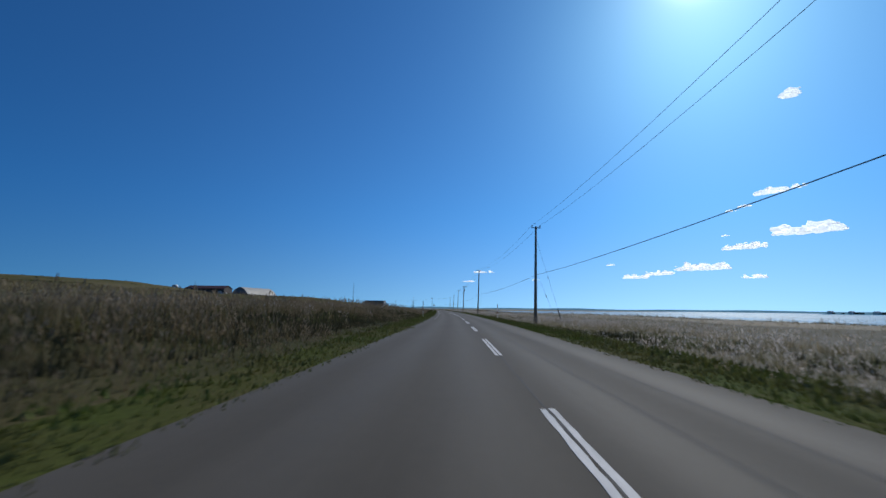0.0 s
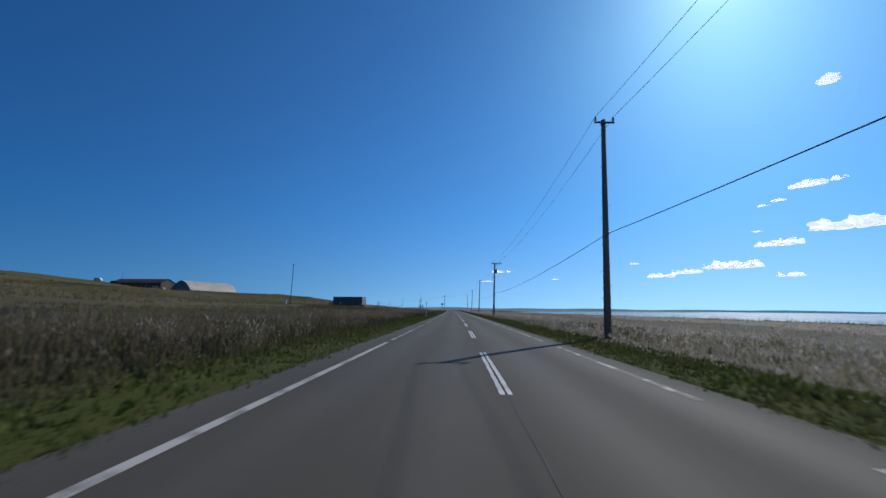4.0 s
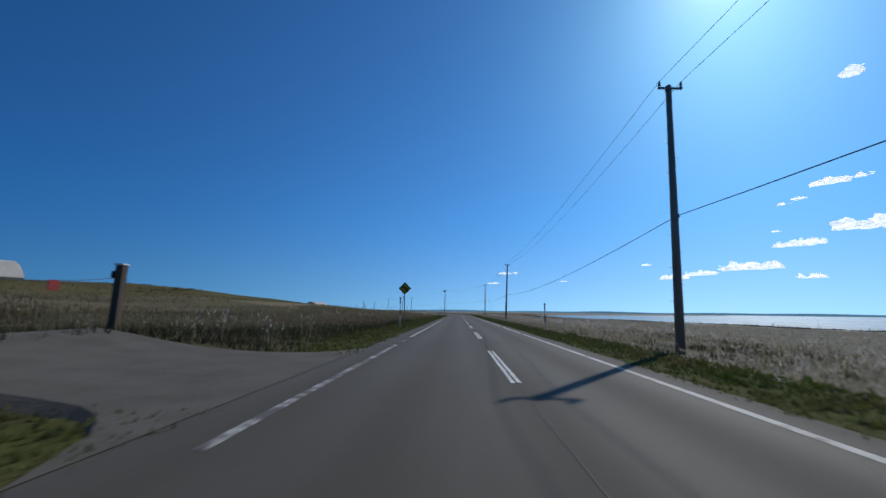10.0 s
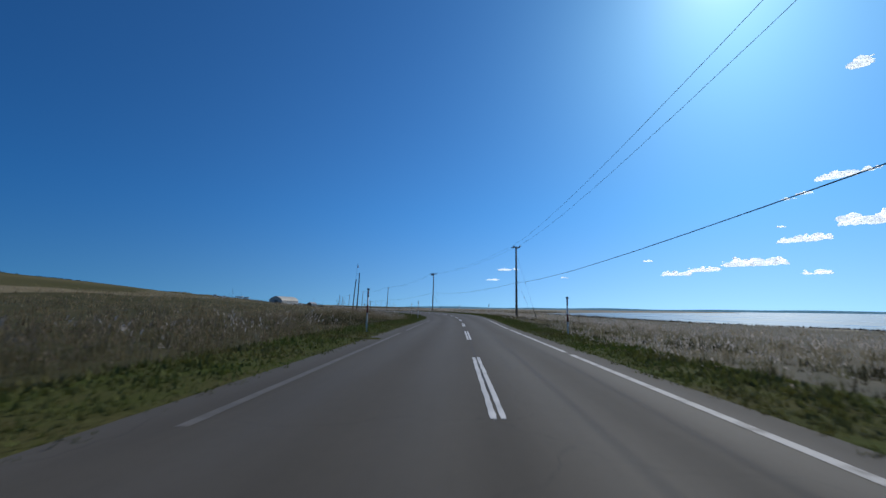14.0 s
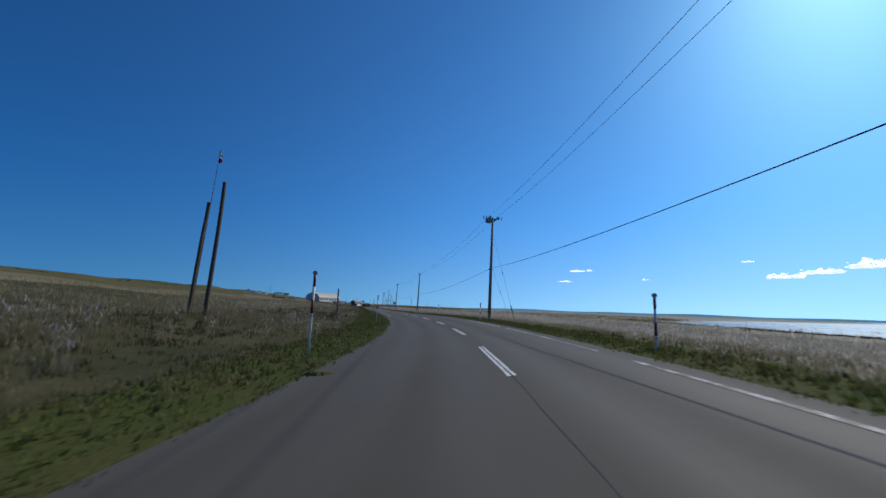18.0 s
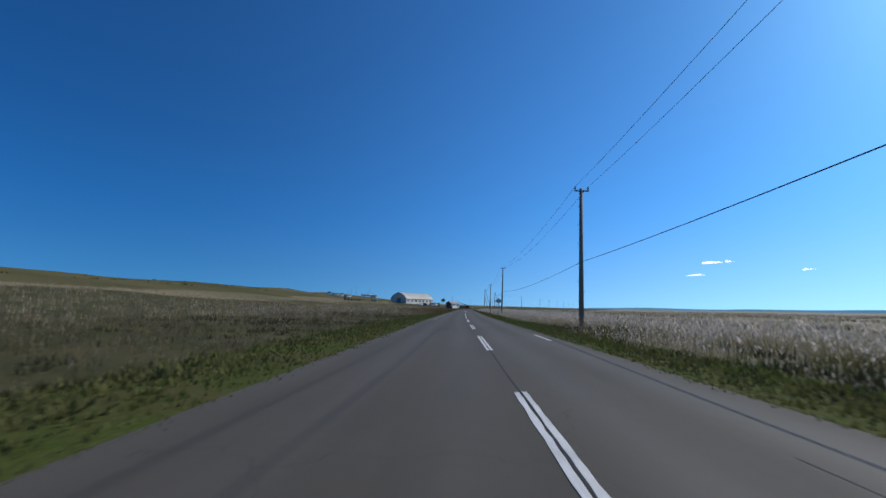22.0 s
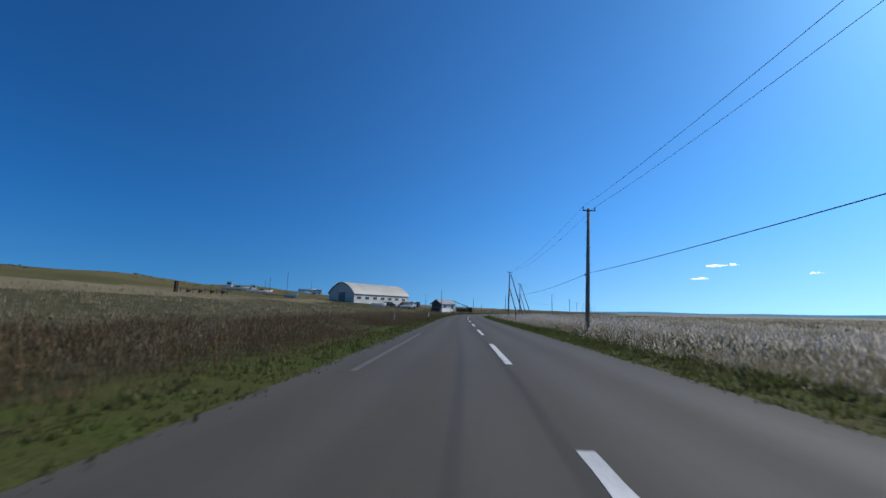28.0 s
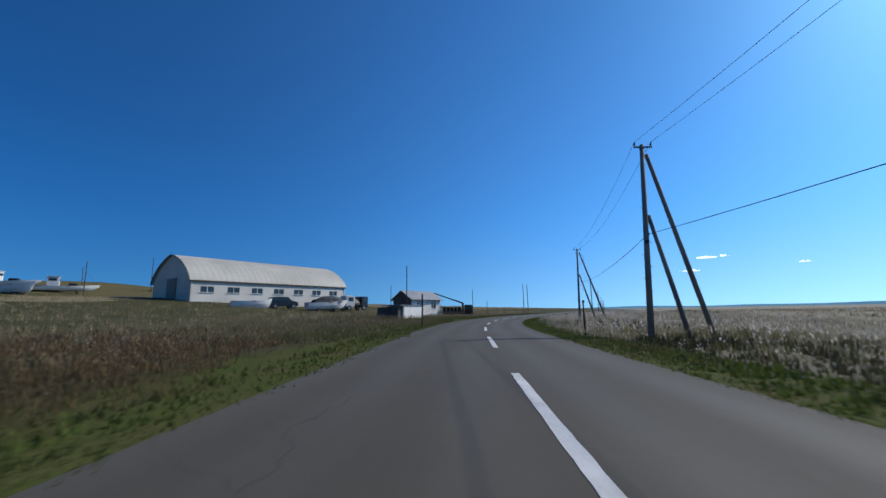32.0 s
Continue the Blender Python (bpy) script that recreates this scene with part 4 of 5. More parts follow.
for u0, u1 in ((R_EDGE - 0.1, R_EDGE + 2.4), (L_EDGE + 0.12, L_EDGE - 4.3)):
    n = 48000 if u0 > 0 else 62000
    s, u, p = strip_points(n, SP0, 690, u0, u1, 1.2)
    k = clear(p)
    k &= (u < 0) | (u > R_EDGE - 0.1 + outer(s))
    k &= (u > 0) | (u > L_EDGE - np.interp(s, [0, 300, 430, 480], [3.4, 3.2, 2.9, 1.6]))
    p[:, 2] += -0.06 - 0.06 * (np.abs(u) - 3) / 2
    scatter("turf", p[k], rng.uniform(0.45, 1.15, n)[k] * (0.55 + 0.28 * np.clip(np.abs(u) - 3, 0, 3))[k], TURFS, [TURF], rng, "short green grass on the road verge")

# the marsh beyond: thinner reeds and dark bands of weed
n = 12000
s, u, p = strip_points(n, 0, 820, 60, 190, 1.2)
k = clear(p)
p = settle(p)
scatter("far_reeds", p[k], rng.uniform(0.6, 1.2, n)[k], REED_FAR, [BLADE, PLUME], rng, "thin pale reeds far out in the marsh")
n = 9000
s, u, p = strip_points(n, 330, 840, 22, 190, 1.1)
k = clear(p) & (np.sin(u * 0.16 + 1.2 * np.sin(s * 0.02)) + 0.8 * wobble(p[:, 0], p[:, 1], 0.05) + rng.normal(0, 0.25, n) > 0.85)
p = settle(p)
scatter("dark_weeds", p[k], rng.uniform(0.9, 1.6, n)[k], WEED_LOW, [WEED_DARK], rng, "dark bands of weed across the marsh")

# brown grass on the rise before the sheds
n = 7000
s, u, p = strip_points(n, 60, 300, -60, -135)
k = (p[:, 0] + 133) ** 2 / 81 + (p[:, 1] - 271) ** 2 / 256 > 1
p = settle(p)
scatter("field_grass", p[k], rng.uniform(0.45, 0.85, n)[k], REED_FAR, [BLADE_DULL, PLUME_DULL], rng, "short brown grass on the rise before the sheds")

# silver reed clumps among the brown ones, and green grass inside the last bend
n = 4500
s, u, p = strip_points(n, SP0, SP1, -6.6, -20)
k = clear(p) & (wobble(p[:, 0], p[:, 1], 0.16) + rng.normal(0, 0.2, n) > np.where(s > 250, 0.15, 0.5)) & (s < 480)
p = settle(p)
scatter("silver_reeds", p[k], rng.uniform(0.45, 0.75, n)[k], REED, [BLADE, PLUME], rng, "scattered clumps of silver-headed reed grass")
RUSSET = material("russet_weed", (0.155, 0.098, 0.050), (0.105, 0.075, 0.036), 0.1, 3, 0.85, bump=0, trans=0.3, island=0.4)
n = 12500
s, u, p = strip_points(n, 465, 572, -4.9, -16, 1.5)
k = clear(p)
p = settle(p)
k &= wobble(p[:, 0], p[:, 1], 0.2) > -0.6
scatter("russet_weeds", p[k], (rng.uniform(0.4, 0.85, n) * np.clip(0.45 + 0.14 * (np.abs(u) - 4.9), 0.45, 1))[k], REED_LOW, [RUSSET, RUSSET], rng, "reddish-brown withered weeds on the dune side")
n = 7000
s, u, p = strip_points(n, 572, 700, -4.4, -10, 1.2)
k = clear(p)
p = settle(p)
scatter("green_grass", p[k], rng.uniform(0.3, 0.65, n)[k], REED_LOW, [BLADE_GREEN, PLUME_DULL], rng, "knee-high green grass inside the road bend")

# dark withered weeds close to the first stretch's verge, also standing for dimmed light
n = 4200
s, u, p = strip_points(n, SP0, 230, -6.2, -10.5)
k = clear(p)
p = settle(p)
scatter("dark_weeds", p[k], rng.uniform(0.55, 0.95, n)[k], WEED_LOW, [WEED_DARK], rng, "dark withered weeds close to the green verge")

# dark salt plants along the waterline
n = 2600
yy = rng.uniform(-60, 560, n)
p = np.stack([shore_x(yy) - 22 + rng.uniform(-4, 4, n), yy, np.zeros(n)], -1)
p = settle(p, 0.05)
SALT = material("salt_plant", (0.05, 0.04, 0.03), (0.075, 0.06, 0.035), 0.1, 3, 0.9, bump=0, island=0.3)
WEED = [tuft(pyr, 12, 0.55, 0.8, 0.10, 0, 0.8, False) for _ in range(4)]
scatter("salt_plants", p, rng.uniform(0.6, 1.2, n), WEED, [SALT], rng, "dark salt plants and weed along the waterline", "shore plants")

# shrubs along the dune crest
n = 8000
s, u, p = strip_points(n, -20, 640, -84, -205, 1.5)
u = np.where(s < 285, np.minimum(u, -140), u)
p = on_road(s, u)
p = settle(p, 0.1)
keep = wobble(p[:, 0], p[:, 1], 0.06) + rng.normal(0, 0.4, n) > 0.1
DUNE_LEAF = material("dune_shrub", (0.045, 0.06, 0.02), (0.075, 0.08, 0.03), 0.1, 2, 0.9, bump=0, trans=0.2, island=0.35)
SHRUB = [tuft(pyr, 12, 1.1, 0.9, 0.16, 0, 0.7, False) for _ in range(5)]
scatter("dune_shrubs", p[keep], rng.uniform(0.3, 0.75, n)[keep], SHRUB, [DUNE_LEAF], rng, "low dark green shrubs and marram grass on the dunes", "shrubs")

# pale reed fringe in front of the farm track
n = 110
s, u, p = strip_points(n, 182.5, 187, -6.8, -10.5)
p = settle(p)
scatter("reed_fringe", p, rng.uniform(0.25, 0.5, n), REED, [BLADE_GREEN, PLUME_DULL], rng, "pale reed fringe beside the gate post")

# rank grass round the parked trailer
n = 900
p = np.stack([rng.uniform(-48, -24, n), rng.uniform(194, 205, n), np.zeros(n)], -1)
p = settle(p)
keep = np.abs((p[:, 0] + 35.0) * 0.29 + (p[:, 1] - 202.4) * 0.956) > 1.3
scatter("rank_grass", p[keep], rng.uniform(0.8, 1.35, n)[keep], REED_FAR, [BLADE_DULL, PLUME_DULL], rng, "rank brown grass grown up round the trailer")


# ---- roadside posts and signs ----
REFLECTOR = material("grey_reflector", (0.35, 0.36, 0.38), None, 10, 60, 0.3, 0.3, bump=0)
YELLOW = material("yellow_sign", (0.62, 0.36, 0.02), (0.52, 0.30, 0.02), 2, 40, 0.45, bump=0, dirt=0.1)
BLUE = material("blue_sign", (0.10, 0.25, 0.48), None, 2, 40, 0.4, bump=0)
DARKRED = material("dark_red_band", (0.20, 0.022, 0.02), (0.14, 0.02, 0.02), 3, 40, 0.5, bump=0)


def old_post(m, label, wood):
    """A shorter, dark marker post with a flat reflector."""
    post = empty("marker_post", m)
    tagged(post, label, "marker post", "marker posts along the road")
    part("post", rodded((0, 0, -0.4), (0, 0, 1.6), 0.045 if wood else 0.036, 0.04, seg=10), RUST if wood else BLACK, post, smooth=True)
    part("band", rodded((0, 0, 0.75), (0, 0, 0.98), 0.048, seg=10), WOOD_GREY, post)
    part("reflector", boxed((0, -0.02, 1.62), (0.11, 0.05, 0.12), 0.015), BLACK, post)


def marker_post(m, lean=0.0):
    """Snow marker post: white with dark red bands and a round reflector on top."""
    post = empty("marker_post", m @ pose(0, 0, 0, 0, lean, 0))
    tagged(post, "slim white marker post with dark red bands and a round reflector", "marker post", "marker posts along the road")
    part("post", rodded((0, 0, -0.4), (0, 0, 1.82), 0.036, seg=10), WHITE, post, smooth=True)
    part("band", rodded((0, 0, 0.75), (0, 0, 1.13), 0.0385, seg=10), DARKRED, post, "dark red band", True)
    part("band", rodded((0, 0, 1.50), (0, 0, 1.815), 0.0385, seg=10), DARKRED, post, "dark red band", True)
    part("joint", rodded((0, 0, 0.66), (0, 0, 0.72), 0.042, seg=10), REFLECTOR, post)
    bm = rodded((0, -0.03, 1.88), (0, 0.03, 1.88), 0.065, seg=16)
    part("reflector", bm, REFLECTOR, post, "round grey reflector")
    return post


first = None
for s, l_on, r_on in ((50.5, 1, 1), (130.4, 1, 1), (209.1, 1, 1), (274, 1, 1), (308.5, 1, 1), (333.3, 1, 1), (357.8, 1, 0), (359.0, 0, 1), (381.0, 1, 1)):
    for u, on in ((-4.8, l_on), (4.8, r_on)):
        if on:
            m = facing(s, u, 0.06 if u < 0 else -0.24) @ pose(0, 0, 0, 0, pyr.uniform(-0.9, 1.1), 0)
            first = marker_post(m) if first is None else first
            if first.matrix_world.translation != m.translation:
                copy_thing(first, m)


old_post(facing(457.1, 4.3, -0.12), "thin dark marker post at the reed edge", False)
for s in (532.6, 577.0):
    old_post(facing(s, 4.8, -0.16), "thin dark marker post at the reed edge", False)
old_post(facing(457.5, -4.6, -0.05), "dark rusty marker post in the verge", True)


def diamond_sign(m, front, label, z=2.75, d=0.45, arrow=True):
    """Diamond warning board on a steel pipe; the board faces -y."""
    sign = empty("road_sign", m)
    tagged(sign, label, "road sign")
    part("pole", rodded((0, 0.05, -0.4), (0, 0.05, z + d * 0.6), 0.038, seg=10), STEEL, sign, smooth=True)
    bm = bmesh.new()
    box(bm, (0, 0, z), (d * 1.414, 0.012, d * 1.414), Matrix.Rotation(math.pi / 4, 4, 'Y'), 0.004)
    board = part("board", bm, front, sign, "yellow diamond board")
    for i in range(4):
        a = math.pi / 4 + i * math.pi / 2
        o = d * 1.414 / 2 - 0.045
        bm = bmesh.new()
        box(bm, (0, -0.009, 0), (d * 1.414 - 0.11, 0.004, 0.028))
        ob = part("border", bm, BLACK, board)
        ob.matrix_local = Matrix.Translation((math.cos(a) * o, 0, z + math.sin(a) * o)) @ Matrix.Rotation(math.pi / 2 - a, 4, 'Y')
    if arrow:
        bm = bmesh.new()
        prev = None
        for i in range(9):
            t = i / 8
            c = Vector((0.17 - 0.30 * t ** 1.7, -0.009, z - 0.19 + 0.30 * t ** 0.8))
            w = 0.042
            dn = Vector((-0.30 * 1.7 * t ** 0.7, 0, 0.24)).normalized()
            sd = Vector((dn.z, 0, -dn.x)) * w
            cur = (bm.verts.new(c - sd), bm.verts.new(c + sd))
            if prev:
                bm.faces.new((prev[0], prev[1], cur[1], cur[0]))
            prev = cur
        tip = c + dn * 0.13
        bm.faces.new((bm.verts.new(c - sd * 2.3), bm.verts.new(c + sd * 2.3), bm.verts.new(tip)))
        part("arrow", bm, BLACK, board, "black bend arrow")
    part("bracket", boxed((0, 0.03, z + 0.12), (0.3, 0.03, 0.04)), STEEL, sign)
    part("bracket", boxed((0, 0.03, z - 0.14), (0.3, 0.03, 0.04)), STEEL, sign)
    return sign


diamond_sign(facing(210.3, -4.7, -0.1), YELLOW, "yellow diamond bend-warning sign on a steel pole")
diamond_sign(facing(469.5, -4.6, -0.1), YELLOW, "yellow diamond bend-warning sign on a steel pole", 2.6)
diamond_sign(facing(449.7, 5.1, -0.2) @ pose(0, 0, 0, 0, 0, 180), REFLECTOR, "grey back of a diamond road sign in the reeds", 2.36, 0.48, arrow=False)

tag = empty("kilometre_tag", pose(-96.7, 510.8, gz(-96.7, 510.8), 0, 4, 26))
tagged(tag, "narrow pale blue plate on a thin white stake", "marker sign")
part("stake", rodded((0, 0, -0.3), (0, 0, 1.0), 0.02, seg=8), WHITE, tag)
part("plate", boxed((0, -0.028, 0.78), (0.10, 0.012, 0.26)), BLUE, tag, "narrow pale blue plate")
stake = empty("boundary_stake", pose(-93.2, 511.9, gz(-93.2, 511.9), 0, 5, 26))
tagged(stake, "low stake, white above and black below", "stake")
part("top", rodded((0, 0, 0.55), (0, 0, 1.0), 0.045, seg=8), WHITE, stake)
part("foot", rodded((0, 0, -0.3), (0, 0, 0.56), 0.05, seg=8), BLACK, stake)


def timber(name, m, h, r0, r1, label, cat="post", bend=0.0):
    """A rough round timber with slight crook."""
    bm = bmesh.new()
    n, k, rings = 8, 10, []
    for i in range(n + 1):
        t = i / n
        z = -0.5 + (h + 0.5) * t
        r = r0 + (r1 - r0) * t
        ox, oy = bend * math.sin(t * 3.0) + pyr.uniform(-0.01, 0.01), pyr.uniform(-0.01, 0.01)
        rings.append([bm.verts.new((ox + r * math.cos(j * math.tau / k) * pyr.uniform(0.92, 1.08), oy + r * math.sin(j * math.tau / k), z)) for j in range(k)])
    for a, b in zip(rings, rings[1:]):
        for j in range(k):
            bm.faces.new((a[j], a[(j + 1) % k], b[(j + 1) % k], b[j]))
    bm.faces.new(rings[-1])
    ob = part(name, bm, WOOD_GREY)
    ob.matrix_world = m
    return tagged(ob, label, cat)


def at(x, y, dz=0.0, rz=0.0, rx=0.0, ry=0.0):
    return pose(x, y, gz(x, y) + dz, rx, ry, rz)


timber("mast", at(-25.85, 342.85, 0, 0, 0, 2.2), 8.5, 0.14, 0.11, "tall weathered wooden mast standing in the reeds", "mast", 0.06)
timber("mast", at(-26.6, 342.4, 0, 0, 0, 4.2), 7.0, 0.12, 0.10, "shorter weathered wooden mast leaning slightly", "mast", -0.05)
FLAG_WHITE = material("thin_white_cloth", (0.8, 0.78, 0.74), None, 6, 40, 0.9, bump=0, trans=0.6, dirt=0.1)
FLAG_RED = material("thin_red_cloth", (0.55, 0.05, 0.04), None, 6, 40, 0.9, bump=0, trans=0.6, dirt=0.1)
flag = empty("flag_pole", at(-26.95, 342.65, 0, 0, 0, 2.6))
tagged(flag, "thin bamboo pole with a small red and white flag", "flag pole")
part("pole", rodded((0.25, 0, 0), (0.5, 0, 10.6), 0.03, 0.012, 8), WOOD_GREY, flag)
for z, mt, nm in ((10.1, FLAG_WHITE, "white_cloth"), (9.7, FLAG_RED, "red_cloth")):
    bm = bmesh.new()
    prev = None
    for i in range(6):
        q = 0.05 * math.sin(i * 1.4)
        cur = (bm.verts.new((0.5 + i * 0.05, q, z)), bm.verts.new((0.5 + i * 0.045, q * 1.2, z + 0.33 - i * 0.02)))
        if prev:
            bm.faces.new((prev[0], cur[0], cur[1], prev[1]))
        prev = cur
    part(nm, bm, mt, flag).modifiers.new("thick", 'SOLIDIFY').thickness = 0.004
timber("post", at(-27.6, 363.0), 3.2, 0.09, 0.08, "dark wooden post in the field")
for s, u, ln in ((187, -10.3, 1.5), (193, -10.1, 0)):
    g = empty("gate_post", facing(s, u) @ pose(0, 0, 0, 0, ln, 0))
    tagged(g, "short square timber gate post with a lamp box", "gate post", "gate posts at the farm track")
    part("post", boxed((0, 0, 0.75), (0.2, 0.2, 2.1), 0.015), WOOD_GREY, g)
    part("lamp_box", boxed((-0.16, 0, 1.55), (0.14, 0.14, 0.2), 0.02), BLACK, g)
    part("cap", boxed((0, 0, 1.82), (0.24, 0.24, 0.05), 0.01), WHITE, g)
rope = empty("rope_barrier", Matrix())
tagged(rope, "slack rope with red tags hung between the gate posts", "rope barrier")
r0, r1 = Vector(facing(187, -10.2).translation) + Vector((0.1, 0.1, 1.45)), Vector(facing(193, -10.1).translation) + Vector((0, -0.1, 1.45))
bm, q0 = bmesh.new(), r0
for i in range(1, 13):
    t = i / 12
    q1 = r0.lerp(r1, t) - Vector((0, 0, 0.9 * t * (1 - t)))
    rod(bm, q0, q1, 0.007, seg=5)
    q0 = q1
part("rope", bm, WOOD_GREY, rope)
for t in (0.45, 0.72):
    c = r0.lerp(r1, t) - Vector((0, 0, 0.9 * t * (1 - t) + 0.1))
    part("red_tag", boxed(c, (0.02, 0.26, 0.24), 0.005), RED, rope, "red cloth tag")
timber("mast", at(-37.6, 163, 0, 0, 0, 1.5), 10.2, 0.09, 0.06, "tall thin wooden mast standing in the field", "mast", 0.08)


# ---- box trailer by the farm track ----
# Grey panel colour, darkened to carry the shade on the roadward side.
TRAILER_SIDE = material("shaded_trailer_panel", (0.175, 0.165, 0.15), (0.13, 0.125, 0.115), 0.6, 14, 0.6, 0.0, bump=0.05)
tr = empty("box_trailer", pose(-35.0, 202.4, gz(-35.5, 202.4), 0, 0, -17))
tagged(tr, "old grey box trailer with white rear doors parked in the grass", "trailer")
body = part("body", boxed((0, 0, 2.75), (11.0, 2.45, 2.6), 0.04), TRAILER_SIDE, tr)
for i in range(12):
    part("side_rib", boxed((-5.2 + i * 0.95, -1.235, 2.75), (0.04, 0.012, 2.5)), TRAILER_SIDE, body)
part("roof_rail", boxed((0, -1.235, 4.03), (11.02, 0.05, 0.1), 0.01), WHITE, body)
for sy in (-0.61, 0.61):
    d = part("door", boxed((5.53, sy, 2.75), (0.06, 1.18, 2.5), 0.01), WHITE, tr, "white rear door")
    for dy in (-0.28, 0.3):
        part("lock_rod", rodded((5.585, sy + dy, 1.55), (5.585, sy + dy, 3.95), 0.022, seg=6), STEEL, d)
    for z in (1.8, 2.75, 3.7):
        part("hinge", boxed((5.575, sy + math.copysign(0.52, sy), z), (0.03, 0.14, 0.06)), STEEL, d)
part("chassis", boxed((-0.6, 0, 1.3), (12.6, 0.9, 0.24), 0.02), BLACK, tr)
part("headboard", boxed((-7.0, 0, 1.75), (0.12, 2.2, 1.0), 0.02), BLACK, tr)
part("bumper", boxed((5.4, 0, 0.75), (0.1, 2.2, 0.14), 0.02), BLACK, tr)
part("side_hatch", boxed((-2.6, -1.24, 1.9), (0.5, 0.03, 0.7), 0.01), WHITE, tr)
for wx in (2.9, 4.1):
    for wy in (-1.0, 1.0):
        w = part("wheel", rodded((wx, wy - 0.14, 0.5), (wx, wy + 0.14, 0.5), 0.5, seg=20), BLACK, tr)
        part("rim", rodded((wx, wy - 0.15, 0.5), (wx, wy + 0.15, 0.5), 0.26, seg=14), STEEL, w)
for wy in (-0.8, 0.8):
    part("landing_leg", boxed((-4.6, wy, 0.6), (0.12, 0.12, 1.3)), STEEL, tr)


# ---- gabled buildings ----
RED_ROOF = material("red_sheet_roof", (0.09, 0.035, 0.033), (0.06, 0.03, 0.03), 0.4, 9, 0.6, bump=0.1)
GREY_ROOF = material("grey_sheet_roof", (0.30, 0.31, 0.32), (0.24, 0.25, 0.26), 0.4, 9, 0.5, bump=0.1)
BOARD = material("dark_board_wall", (0.13, 0.11, 0.095), (0.085, 0.075, 0.065), 0.7, 14, 0.85, bump=0.3, stretch=(1, 1, 0.2))


def gabled(name, m, length, width, eave, ridge, wallm, roofm, label, cat, windows=3, gable=None):
    """A gabled building, its long side to -y; windows and a door on that side."""
    b = empty(name, m)
    tagged(b, label, cat)
    L, W = length / 2, width / 2
    w, z0, z1 = 1.3, 0.95, 1.95
    cs = [-L + length * (i + 0.5) / windows for i in range(windows)] if windows else []
    bm = bmesh.new()
    if cs:
        box(bm, (0, -W + 0.1, z0 / 2 - 0.3), (length, 0.2, z0 + 0.6))
        box(bm, (0, -W + 0.1, (z1 + eave) / 2), (length, 0.2, eave - z1))
        ed = [-L] + [v for c in cs for v in (c - w / 2, c + w / 2)] + [L]
        for a, e2 in zip(ed[::2], ed[1::2]):
            box(bm, ((a + e2) / 2, -W + 0.1, (z0 + z1) / 2), (e2 - a, 0.2, z1 - z0))
    else:
        box(bm, (0, -W + 0.1, eave / 2 - 0.3), (length, 0.2, eave + 0.6))
    part("wall", bm, wallm, b)
    part("wall", boxed((0, W - 0.1, eave / 2 - 0.3), (length, 0.2, eave + 0.6)), wallm, b)
    for sx in (-1, 1):
        bm = bmesh.new()
        x = sx * (L - 0.1)
        pts = [(-W, -0.6), (W, -0.6), (W, eave), (0, ridge), (-W, eave)]
        f = bm.faces.new([bm.verts.new((x - 0.1, py, pz)) for py, pz in pts])
        r = bmesh.ops.extrude_face_region(bm, geom=[f])
        bmesh.ops.translate(bm, vec=(0.2, 0, 0), verts=[v for v in r["geom"] if isinstance(v, bmesh.types.BMVert)])
        bmesh.ops.recalc_face_normals(bm, faces=bm.faces)
        part("gable_wall", bm, gable or wallm, b)
    for sy in (-1, 1):
        bm = bmesh.new()
        n = max(6, int(length / 0.6))
        lo, hi = Vector((0, sy * (W + 0.45), eave - 0.25)), Vector((0, 0, ridge + 0.1))
        for i in range(n):
            x0, x1 = -L - 0.35 + (length + 0.7) * i / n, -L - 0.35 + (length + 0.7) * (i + 1) / n
            box(bm, ((x0 + x1) / 2, (lo.y + hi.y) / 2, (lo.z + hi.z) / 2 + (0.02 if i % 2 else 0)), (x1 - x0, (hi - lo).length, 0.08), Matrix.Rotation(-sy * math.atan2(hi.z - lo.z, abs(lo.y)), 4, 'X'))
        part("roof", bm, roofm, b)
    for c in cs:
        fr = part("window", boxed((c, -W + 0.02, (z0 + z1) / 2), (0.06, 0.07, z1 - z0)), WHITE, b)
        part("pane", boxed((c - w / 4, -W + 0.07, 1.45), (w / 2 - 0.04, 0.03, z1 - z0)), GLASS_DARK, fr)
        part("pane", boxed((c + w / 4, -W + 0.07, 1.45), (w / 2 - 0.04, 0.03, z1 - z0)), GLASS_DARK, fr)
        part("sill", boxed((c, -W - 0.04, z0 - 0.02), (w + 0.2, 0.14, 0.05)), WHITE, fr)
    return b


gabled("barn", at(-158.5, 265, 0, -4), 27, 9, 2.5, 4.3, BOARD, RED_ROOF, "long dark barn with a dull red sheet roof", "barn", 5)
gabled("house", at(-137.2, 598.0, 0.2, 80), 8.2, 4.2, 2.6, 3.9, WHITE, GREY_ROOF, "small white house with a grey gabled roof and dark gable", "house", 2, BOARD)
HUT_WHITE = material("bright_plank_paint", (0.87, 0.84, 0.78), (0.78, 0.75, 0.69), 0.8, 20, 0.6, bump=0.05, dirt=0.1)
hut = empty("flat_hut", at(-127.0, 578.0, -0.25, 91))
tagged(hut, "low hut with a bright white plank wall and a shade-dark side", "hut")
part("wall", boxed((0, 0, 0.85), (4.7, 2.2, 1.9), 0.02), HUT_WHITE, hut)
# Dark material on this side paints the shade it stands in.
part("shaded_side_wall", boxed((-2.75, 0.6, 0.75), (0.9, 2.9, 1.8), 0.02), BOARD, hut)
part("roof", boxed((-0.3, 0.1, 1.84), (5.8, 2.7, 0.08), 0.02), GREY_ROOF, hut)
